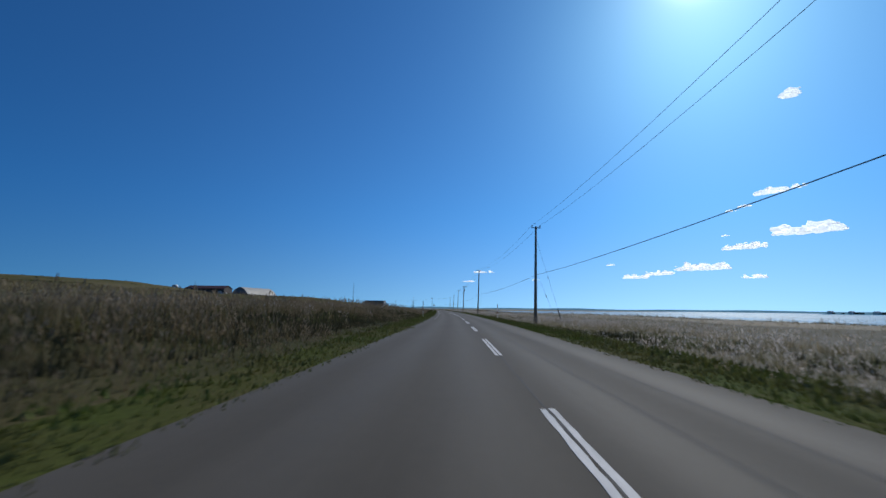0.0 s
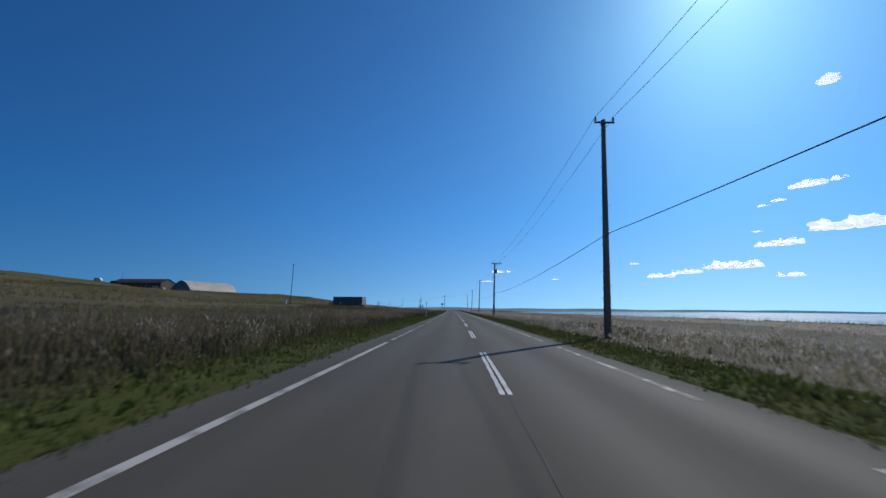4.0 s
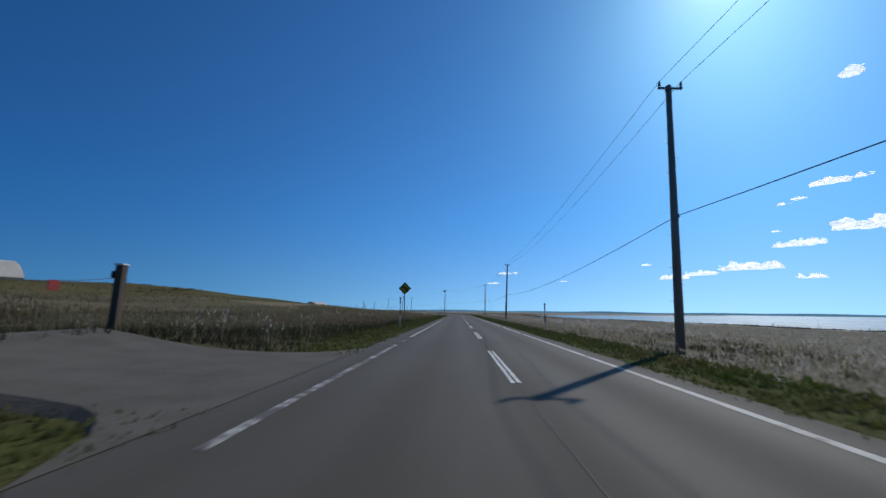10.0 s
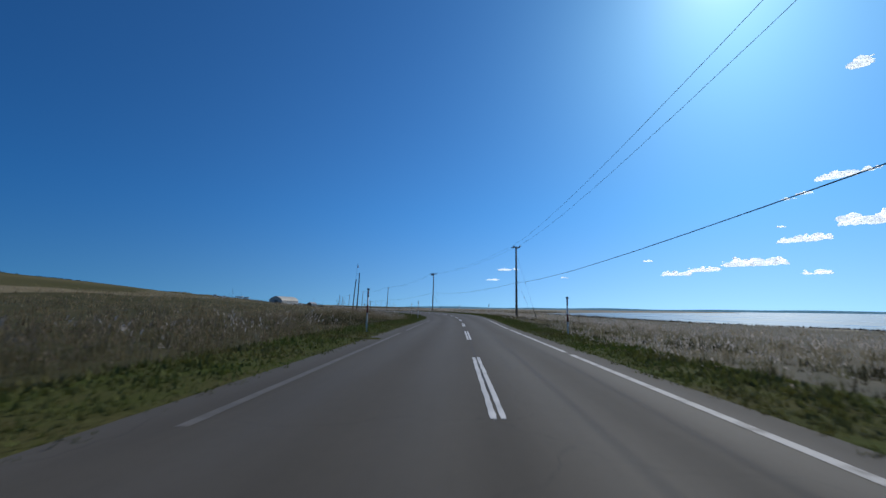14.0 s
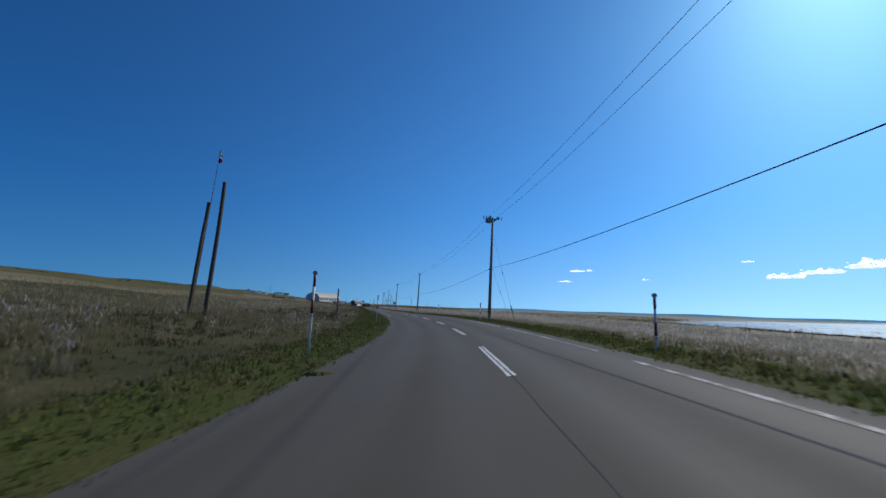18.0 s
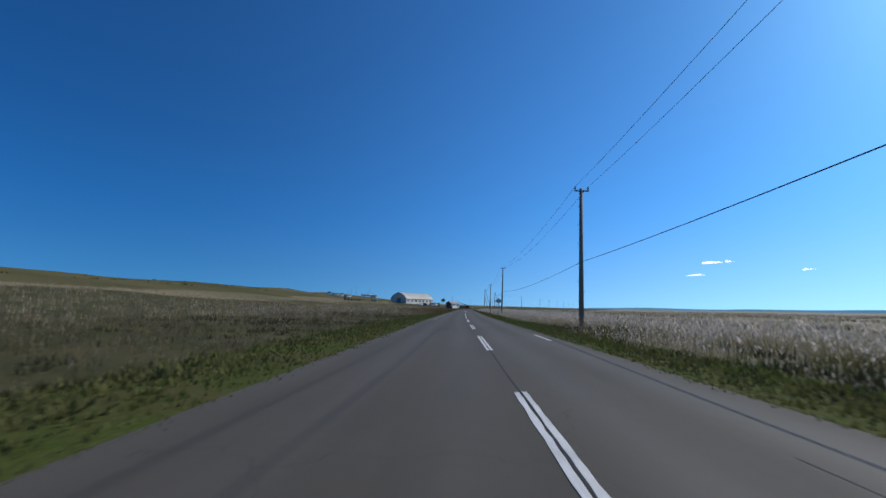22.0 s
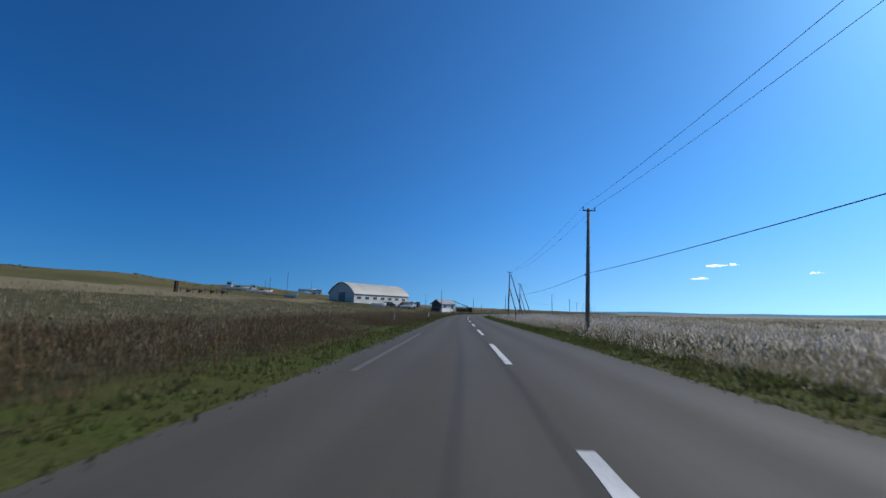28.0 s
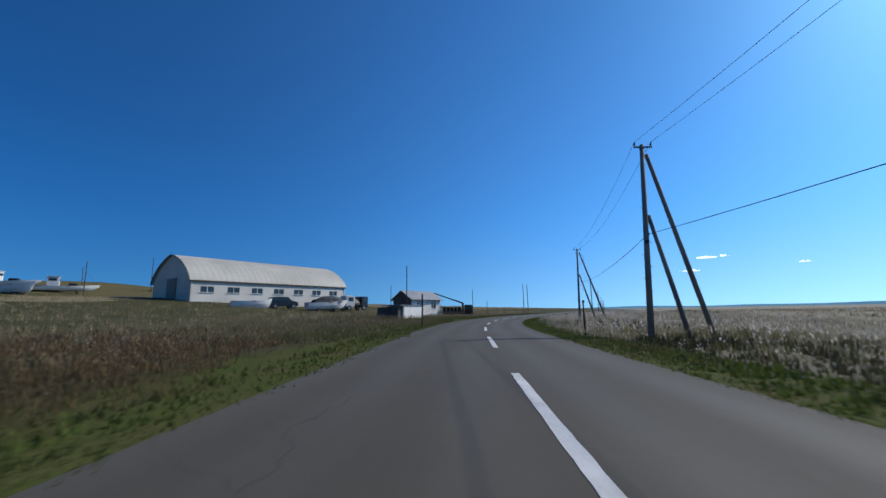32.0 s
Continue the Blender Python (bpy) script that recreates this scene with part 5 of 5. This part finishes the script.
for i in range(9):
    part("batten", boxed((-2.1 + i * 0.52, -1.11, 0.85), (0.04, 0.03, 1.8)), HUT_WHITE, hut)
crate = empty("fish_crate_stack", at(-64, 218.5, 0, 12))
tagged(crate, "stack of white fish crates standing in the field", "crates")
for i in range(4):
    part("crate", boxed((0.02 * (i % 2), 0, 0.2 + i * 0.36), (1.1, 0.8, 0.34), 0.02), WHITE, crate)


# ---- boats drawn up on the grass ----
HULL = material("boat_white", (0.80, 0.78, 0.74), (0.66, 0.64, 0.60), 0.8, 16, 0.45, bump=0.05, dirt=0.15)


def boat(m, length=9.0, beam=2.4, cabin=True, mast=True, label="white wooden fishing boat laid up on the grass"):
    """Fishing boat: lofted hull, rubbing strake, deck, wheelhouse and mast; bow to +x."""
    b = empty("fishing_boat", m)
    tagged(b, label, "boat", "boats on the grass")
    bm = bmesh.new()
    n, rings = 14, []
    for i in range(n + 1):
        t = i / n
        x = -length / 2 + length * t
        half = beam / 2 * (0.85 + 0.15 * min(1, t * 3)) * (1 - max(0, (t - 0.55) / 0.45) ** 2.0) + 0.02
        sheer = 1.15 + 0.75 * max(0, t - 0.35) ** 1.8
        keel = 0.15 + 0.9 * max(0, (t - 0.8) / 0.2) ** 2
        rings.append([bm.verts.new((x + 0.5 * max(0, t - 0.7) * k, sy * half * w, keel + (sheer - keel) * k))
                      for sy, ks in ((-1, ((1, 1), (0.55, 0.93), (0.2, 0.7), (0, 0.08))), (1, ((0, 0.08), (0.2, 0.7), (0.55, 0.93), (1, 1)))) for k, w in ks])
    for a, c in zip(rings, rings[1:]):
        for j in range(7):
            bm.faces.new((a[j], a[j + 1], c[j + 1], c[j]))
    bm.faces.new(rings[0])
    bmesh.ops.recalc_face_normals(bm, faces=bm.faces)
    hull = part("hull", bm, HULL, b, smooth=False)
    hull.modifiers.new("thick", 'SOLIDIFY').thickness = 0.07
    bm = bmesh.new()
    lr = []
    for i in range(n + 1):
        t = i / n
        half = (beam / 2 * (0.85 + 0.15 * min(1, t * 3)) * (1 - max(0, (t - 0.55) / 0.45) ** 2.0)) * 0.95
        z = 0.95 + 0.6 * max(0, t - 0.4) ** 1.8
        x = -length / 2 + length * t
        lr.append((bm.verts.new((x, -half, z)), bm.verts.new((x, half, z))))
    for a, c in zip(lr, lr[1:]):
        bm.faces.new((a[0], a[1], c[1], c[0]))
    part("deck", bm, WOOD_GREY, b).modifiers.new("thick", 'SOLIDIFY').thickness = 0.05
    for sy in (-1, 1):
        part("strake", rodded((-length / 2, sy * beam * 0.43, 1.12), (length * 0.05, sy * beam * 0.5, 1.16), 0.04, seg=6), WOOD_GREY, b)
    for x in (-length * 0.25, length * 0.15):
        part("cradle", boxed((x, 0, 0.1), (0.25, beam * 0.9, 0.5), 0.02), WOOD_GREY, b)
    if cabin:
        cb = part("wheelhouse", boxed((-length * 0.22, 0, 1.95), (1.7, 1.5, 1.9), 0.06), HULL, b)
        part("roof", boxed((-length * 0.22, 0, 2.95), (2.0, 1.75, 0.09), 0.03), HULL, cb)
        for sy in (-0.76, 0.76):
            part("pane", boxed((-length * 0.22, sy, 2.35), (1.1, 0.02, 0.5)), GLASS_DARK, cb)
        part("pane", boxed((-length * 0.22 + 0.86, 0, 2.35), (0.02, 1.1, 0.5)), GLASS_DARK, cb)
        part("engine_box", boxed((length * 0.08, 0, 1.3), (1.2, 0.9, 0.8), 0.05), BLACK, b)
    if mast:
        part("mast", rodded((length * 0.22, 0, 1.0), (length * 0.2, 0, 5.0), 0.06, 0.04, 8), WOOD_GREY, b)
        part("stay", rodded((length * 0.46, 0, 1.7), (length * 0.2, 0, 4.9), 0.012, seg=5), BLACK, b)
    return b


boat(at(-198.8, 570.6, 0.2, 66), 9.2, 2.3)
boat(at(-202.3, 563.6, 0.15, 48), 9.0, 2.4, True, False, "white fishing boat with a low wheelhouse on the grass")
boat(at(-162, 553.5, -0.1, 25), 3.8, 1.3, False, False, "small open white skiff lying on the grass")
boat(at(-204.0, 598.0, 0.5, 60), 7.5, 2.0, False, True, "open fishing skiff with a bare mast beside the shed")
boat(at(-142.1, 567.8, -0.45, 62), 4.6, 1.5, False, False, "short open white dinghy beside the shed wall")
def covered_boat(m, label, length=5.0):
    """A small boat with a sheet drawn over its after part."""
    b = boat(m, length, 1.7, False, False, label)
    bm = bmesh.new()
    bmesh.ops.create_grid(bm, x_segments=12, y_segments=6, size=1.0, matrix=Matrix.Diagonal((1.9, 0.8, 1, 1)))
    for v in bm.verts:
        v.co.z = 1.2 + 0.55 * (1 - (abs(v.co.y) / 0.8) ** 1.5) * (1 - 0.4 * (v.co.x / 1.9) ** 2) + 0.08 * noise.noise(v.co * 2.5)
    part("cover", bm, BLACK, b, "dark boat cover").modifiers.new("thick", 'SOLIDIFY').thickness = 0.03


covered_boat(at(-197.0, 597.0, 0.3, 50), "small white boat under a dark cover beside the shed")
covered_boat(at(-138.3, 576.2, 0.05, 68), "white boat with a black sheet drawn over it near the lorries", 5.6)
for x, y, h in ((-164, 258, 6.0), (-205, 588, 8.0), (-194.5, 571.5, 6.5), (-154, 614, 5.5)):
    timber("mast", at(x, y), h, 0.09, 0.06, "thin bare pole standing near the sheds", "mast")


# ---- cars and lorries by the shed ----
CAR_DARK = material("dark_car_paint", (0.03, 0.035, 0.045), None, 2, 30, 0.25, 0.3, bump=0, spec=0.5)
TARP = material("black_tarpaulin", (0.03, 0.03, 0.032), (0.05, 0.05, 0.055), 2, 12, 0.5, bump=0.4)


def car(m, paint, label, van=False):
    """Small car: profile extruded across, glass, wheels and lamps; nose to +x."""
    c = empty("car", m)
    tagged(c, label, "car", "vehicles by the sheds")
    roof = 1.75 if van else 1.45
    prof = [(-1.75, 0.3), (-1.78, 0.85), (-1.7, 1.0), (-1.45, roof - 0.06), (-1.2, roof), (0.45 if not van else 1.0, roof), (0.95 if not van else 1.5, 0.98), (1.7, 0.82), (1.78, 0.3)]
    bm = bmesh.new()
    f = bm.faces.new([bm.verts.new((x, -0.74, z)) for x, z in prof])
    r = bmesh.ops.extrude_face_region(bm, geom=[f])
    bmesh.ops.translate(bm, vec=(0, 1.48, 0), verts=[v for v in r["geom"] if isinstance(v, bmesh.types.BMVert)])
    bmesh.ops.recalc_face_normals(bm, faces=bm.faces)
    bmesh.ops.bevel(bm, geom=bm.edges[:], offset=0.06, segments=2, affect='EDGES')
    part("body", bm, paint, c)
    for sy in (-0.745, 0.745):
        part("side_window", boxed((-0.85, sy, 1.2), (0.9, 0.02, 0.36), 0.02), GLASS_DARK, c)
        part("side_window", boxed((0.1, sy, 1.2), (0.8, 0.02, 0.36), 0.02), GLASS_DARK, c)
    for x in (-1.1, 1.15):
        for sy in (-0.68, 0.68):
            w = part("wheel", rodded((x, sy - 0.09, 0.29), (x, sy + 0.09, 0.29), 0.29, seg=16), BLACK, c)
            part("rim", rodded((x, sy - 0.095, 0.29), (x, sy + 0.095, 0.29), 0.17, seg=12), STEEL, w)
    for sy in (-0.55, 0.55):
        part("headlamp", boxed((1.77, sy, 0.72), (0.04, 0.26, 0.14), 0.02), GLASS_DARK, c)
    return c


car(at(-148, 260, 0, -6), WHITE, "white van parked in front of the dark barn", True)
car(at(-144, 259.5, 0, -3), WHITE, "white hatchback car parked beside a barrel-roofed shed")
car(at(-166, 256.5, 0, 15), CAR_DARK, "dark car parked in front of the barn")
car(at(-179, 261, 0, 5), WHITE, "white box-shaped van standing alone on the dune grass", True)
car(at(-141.1, 571.3, 0, 70), CAR_DARK, "dark hatchback car parked beside the white shed")


def lorry(m, cabm, bedm, label, load=True, crane=False):
    """Small lorry: cab, chassis, flat bed, wheels; optional tarpaulin load or loading crane. Nose to +x."""
    l = empty("lorry", m)
    tagged(l, label, "lorry", "vehicles by the sheds")
    cab = part("cab", boxed((1.9, 0, 1.35), (1.5, 1.75, 1.7), 0.12), cabm, l)
    part("windscreen", boxed((2.66, 0, 1.65), (0.03, 1.5, 0.6), 0.02), GLASS_DARK, cab)
    for sy in (-0.885, 0.885):
        part("side_window", boxed((2.0, sy, 1.65), (0.8, 0.02, 0.55), 0.02), GLASS_DARK, cab)
    part("chassis", boxed((-0.3, 0, 0.62), (5.2, 0.8, 0.2), 0.02), BLACK, l)
    part("bed", boxed((-1.0, 0, 0.95), (3.9, 1.85, 0.35), 0.03), bedm, l)
    if load:
        bm = bmesh.new()
        bmesh.ops.create_grid(bm, x_segments=14, y_segments=8, size=1.0, matrix=Matrix.Diagonal((2.0, 1.0, 1, 1)))
        for v in bm.verts:
            r = max(abs(v.co.x) / 2.0, abs(v.co.y) / 1.0)
            v.co.z = 1.1 + 1.0 * (1 - r ** 3) + 0.12 * noise.noise(v.co * 2.0)
        ob = part("tarpaulin", bm, TARP, l, "black tarpaulin over the load")
        ob.matrix_local = Matrix.Translation((-1.0, 0, 0))
        ob.modifiers.new("thick", 'SOLIDIFY').thickness = 0.03
    if crane:
        part("crane_column", boxed((0.85, 0, 1.7), (0.35, 0.4, 1.8), 0.04), RUST, l)
        boom = part("crane_boom", rodded((0.9, 0, 2.5), (-4.9, 0.5, 4.6), 0.14, 0.09, 8), BLACK, l, "long dark crane boom")
        part("hook_line", rodded((-4.9, 0.5, 4.6), (-4.9, 0.5, 3.1), 0.015, seg=5), BLACK, boom)
        part("hook", rodded((-4.9, 0.5, 3.1), (-4.9, 0.5, 2.85), 0.06, 0.03, 7), STEEL, boom)
        for i in range(5):
            part("load_drum", rodded((-2.6 + i * 0.7, -0.3, 1.12), (-2.6 + i * 0.7, -0.3, 1.8), 0.3, seg=12), BLACK, l)
    for x in (1.75, -1.5):
        for sy in (-0.78, 0.78):
            w = part("wheel", rodded((x, sy - 0.12, 0.38), (x, sy + 0.12, 0.38), 0.38, seg=16), BLACK, l)
            part("rim", rodded((x, sy - 0.125, 0.38), (x, sy + 0.125, 0.38), 0.2, seg=12), STEEL, w)
    return l


lorry(at(-140.1, 579.8, 0, 70), WHITE, WHITE, "white lorry with a black tarpaulin over its load")
lorry(at(-142.1, 585.8, 0, 80), CAR_DARK, BOARD, "dark lorry parked behind the white shed")
lorry(at(-131.6, 603.5, -0.1, 22), RUST, BOARD, "dark loading lorry with a raised crane boom and drums", False, True)
for x, y, h in ((-114.6, 560.5, 2.3), (-129.6, 582.3, 7.0), (-136.2, 621.6, 6.0), (-131.9, 619.6, 3.4), (-131, 629, 2.0)):
    timber("post", at(x, y), h, 0.07, 0.06, "bare dark wooden post beside the bend")
for x, y in ((-129.1, 639.8), (-128.3, 641)):
    timber("mast", at(x, y), 8.0, 0.1, 0.08, "tall bare pole beyond the bend", "mast")


# ---- rusty fishing gear ----
RUST_DARK = material("dark_rusty_iron", (0.075, 0.05, 0.04), (0.045, 0.036, 0.032), 3, 30, 0.9, 0.2, bump=0.4)
gear = empty("rusty_gear", at(-148.6, 519.6, 0, 88))
tagged(gear, "row of rusty iron frames abandoned in the field", "scrap iron")
part("tower", boxed((-3.5, 0, 0.95), (0.5, 0.6, 2.3), 0.04), RUST_DARK, gear)
for i in range(9):
    x = -2.7 + i * 1.1
    part("frame_post", boxed((x, 0, 0.45), (0.09, 0.09, 1.2)), RUST_DARK, gear)
    part("frame_beam", boxed((x + 0.55, 0, 0.5 + 0.12 * (i % 3)), (1.1, 0.08, 0.08)), RUST_DARK, gear)
    part("frame_rail", boxed((x + 0.55, 0.3, 0.85 - 0.1 * (i % 2)), (1.1, 0.06, 0.06)), RUST_DARK, gear)
    if i % 2:
        part("roller", rodded((x + 0.3, -0.4, 0.45), (x + 0.3, 0.5, 0.45), 0.22, seg=10), RUST_DARK, gear)

NETS = material("dark_netting", (0.075, 0.058, 0.052), (0.045, 0.038, 0.036), 0.7, 9, 0.95, bump=0.6, dirt=0.4)


def heap(name, m, length, width, height, mat, label, cat):
    """A long uneven mound lying on the grass."""
    bm = bmesh.new()
    bmesh.ops.create_grid(bm, x_segments=40, y_segments=14, size=1.0, matrix=Matrix.Diagonal((length / 2, width / 2, 1, 1)))
    for v in bm.verts:
        r = min(1.0, math.hypot(2 * v.co.x / length, 2 * v.co.y / width))
        n = noise.noise(v.co * 0.5) + 0.5 * noise.noise(v.co * 1.7)
        v.co.z = (height * (1 + 0.45 * n)) * (1 - r ** 2.2) - 0.35
    ob = part(name, bm, mat, smooth=True)
    ob.matrix_world = m
    return tagged(ob, label, cat)


heap("net_heap", at(-176, 551, 0, 63), 21, 4.5, 0.5, NETS, "long low heap of dark brown fishing nets below the boats", "net heap")
heap("net_heap", at(-163, 534, 0, 70), 3.4, 1.8, 0.9, NETS, "small heap of dark netting lying in the field", "net heap")


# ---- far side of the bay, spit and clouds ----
FAR = material("hazed_far_shore", (0.085, 0.165, 0.215), (0.10, 0.185, 0.235), 0.002, 0.02, 0.95, bump=0, spec=0.0)
far_glow = FAR.node_tree.nodes["Principled BSDF"]          # bluish base and glow paint the sunlit haze before the far coast
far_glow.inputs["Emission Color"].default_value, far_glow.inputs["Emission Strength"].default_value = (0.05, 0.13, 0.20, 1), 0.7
CX, CY = -20.0, 250.0


def ridge(name, az0, az1, dist, h, mat, seed, base=-1.6, n=120, label="", cat="land"):
    """A low far coast: a long bank with an uneven crest."""
    v, f = [], []
    for i in range(n + 1):
        a = radians(az0 + (az1 - az0) * i / n)
        hh = h * (0.75 + 0.5 * noise.noise(Vector((i * 0.11, seed, 0)))) * min(1, i / 6, (n - i) / 6) + 0.3
        for r, z in ((dist - h * 3, base), (dist, base + hh), (dist + h * 3, base)):
            v.append((CX + math.sin(a) * r, CY + math.cos(a) * r, z))
    for i in range(n):
        for j in range(2):
            f.append((i * 3 + j, i * 3 + j + 1, (i + 1) * 3 + j + 1, (i + 1) * 3 + j))
    return tagged(raw(name, v, f, [mat]), label, cat, kind="structure")


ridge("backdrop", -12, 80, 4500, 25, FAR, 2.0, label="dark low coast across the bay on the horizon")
spit_c = Vector((math.sin(radians(47)) * 1250, math.cos(radians(47)) * 1250, 0))
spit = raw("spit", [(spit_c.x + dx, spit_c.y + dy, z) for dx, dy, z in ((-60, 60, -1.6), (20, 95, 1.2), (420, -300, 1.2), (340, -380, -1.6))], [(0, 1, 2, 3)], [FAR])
tagged(spit, "low dark spit of land in the bay", "land", kind="structure")
GLINT = material("far_house_wall", (0.62, 0.62, 0.60), None, 0.3, 3, 0.6, bump=0)
fh = None
for i in range(16):
    t = i / 15
    x, y = spit_c.x - 10 + 380 * t + pyr.uniform(-8, 8), spit_c.y + 70 - 370 * t + pyr.uniform(-8, 8)
    m = pose(x, y, 0.2, 0, 0, pyr.uniform(-30, 30))
    if fh is None:
        fh = empty("far_house", m)
        tagged(fh, "tiny white house among trees on the far spit", "house", "houses on the spit")
        part("wall", boxed((0, 0, 2.2), (11, 8, 5)), GLINT, fh)
        bm = bmesh.new()
        box(bm, (0, -2.2, 5.3), (12, 5.2, 0.3), Matrix.Rotation(radians(28), 4, 'X'))
        box(bm, (0, 2.2, 5.3), (12, 5.2, 0.3), Matrix.Rotation(radians(-28), 4, 'X'))
        part("roof", bm, GREY_ROOF, fh)
    else:
        copy_thing(fh, m)
TREE_FAR = material("far_trees", (0.03, 0.04, 0.03), None, 0.1, 1, 0.9, bump=0)
clump = [tuft(pyr, 26, 7.5, 3.5, 0.9, 0, 0.7) for _ in range(4)]
tp = np.array([(spit_c.x - 5 + 400 * t + a, spit_c.y + 65 - 385 * t + b, 0.0) for t, a, b in zip(rng.uniform(0, 1, 110), rng.normal(0, 9, 110), rng.normal(0, 9, 110))])
scatter("far_trees", tp, rng.uniform(0.5, 1.1, 110), clump, [TREE_FAR, TREE_FAR], rng, "dark trees on the far spit", "trees")

CLOUD = bpy.data.materials.new("cloud")
CLOUD.use_nodes = True
cn = CLOUD.node_tree
cp = cn.nodes["Principled BSDF"]
cp.inputs["Base Color"].default_value, cp.inputs["Roughness"].default_value, cp.inputs["Specular IOR Level"].default_value = (0.95, 0.96, 0.98, 1), 1.0, 0.0
# Self-glow stands in for sunlight scattered through the clouds.
cp.inputs["Emission Color"].default_value, cp.inputs["Emission Strength"].default_value = (0.86, 0.93, 1.0, 1), 0.6
ctr = cn.nodes.new("ShaderNodeBsdfTranslucent")
ctr.inputs["Color"].default_value = (0.97, 0.97, 0.98, 1)
cms = cn.nodes.new("ShaderNodeMixShader")
cms.inputs[0].default_value = 0.25
cn.links.new(cp.outputs[0], cms.inputs[1])
cn.links.new(ctr.outputs[0], cms.inputs[2])
cn.links.new(cms.outputs[0], cn.nodes["Material Output"].inputs["Surface"])


def cloud(az, el, w, h):
    """A flat-based fair-weather cloud: a lumpy mass of joined puffs, w by h degrees in size, far off."""
    d = 4550.0
    W, H = d * radians(w), d * radians(h)
    bm = bmesh.new()
    turrets = [(pyr.uniform(-0.8, 0.8), pyr.uniform(0.4, 1.0), pyr.uniform(0.10, 0.24)) for _ in range(int(3 + w * 1.1))]
    for i in range(int(30 + w * 26)):
        tc, tall, wide = pyr.choice(turrets)
        wisp = i % 5 == 0
        t = pyr.uniform(-1, 1) if wisp else max(-1, min(1, pyr.gauss(tc, wide)))
        up = abs(pyr.gauss(0, 0.22)) if wisp else pyr.uniform(0, 0.85) ** 1.3 * tall * max(0.15, 1 - ((t - tc) / (2.2 * wide)) ** 2)
        r = H * (pyr.uniform(0.03, 0.07) if wisp else pyr.uniform(0.06, 0.20) * (1 - 0.4 * up))
        c = Vector((t * W * 0.5, pyr.uniform(-0.3, 0.3) * H, -H * 0.42 + r * 0.3 + up * H * 0.85))
        q = bmesh.ops.create_icosphere(bm, subdivisions=2, radius=1.0)
        for v in q["verts"]:
            n1 = 1 + 0.55 * noise.noise(v.co * 2.2 + c * 0.01) + 0.35 * noise.noise(v.co * 5.5 + c * 0.02)
            p = Vector((v.co.x * r * (2.6 if wisp else 1.5), v.co.y * r, v.co.z * r)) * n1 + c
            p.z = max(p.z, -H * 0.45 + 0.3 * (p.z + H * 0.45))
            v.co = p
    ob = part("cloud", bm, CLOUD, smooth=True)
    a, e = radians(az), radians(el)
    ob.matrix_world = pose(CX + math.sin(a) * math.cos(e) * d, CY + math.cos(a) * math.cos(e) * d, math.sin(e) * d, 0, 0, -az)
    tagged(ob, "small white fair-weather cloud low over the bay", "cloud", "clouds over the bay", "structure")


for az, el, w, h in ((6.6, 5.75, 3.0, 0.5), (4.2, 4.3, 2.0, 0.4), (14.2, 4.5, 1.3, 0.3), (27.9, 4.89, 2.93, 0.99), (30.9, 5.26, 3.55, 0.96), (35.5, 5.93, 5.51, 1.42), (40.7, 4.42, 2.52, 0.77),
                     (40.0, 8.18, 4.28, 1.21), (45.8, 9.77, 5.6, 1.99), (43.2, 14.34, 2.89, 1.14), (45.9, 14.35, 1.34, 0.76), (39.2, 12.51, 1.31, 0.49), (40.6, 12.86, 1.25, 0.48),
                     (46.1, 24.62, 1.9, 1.4), (24.7, 6.48, 1.18, 0.37), (38.3, 9.50, 0.95, 0.31)):
    cloud(az, el, w, h)
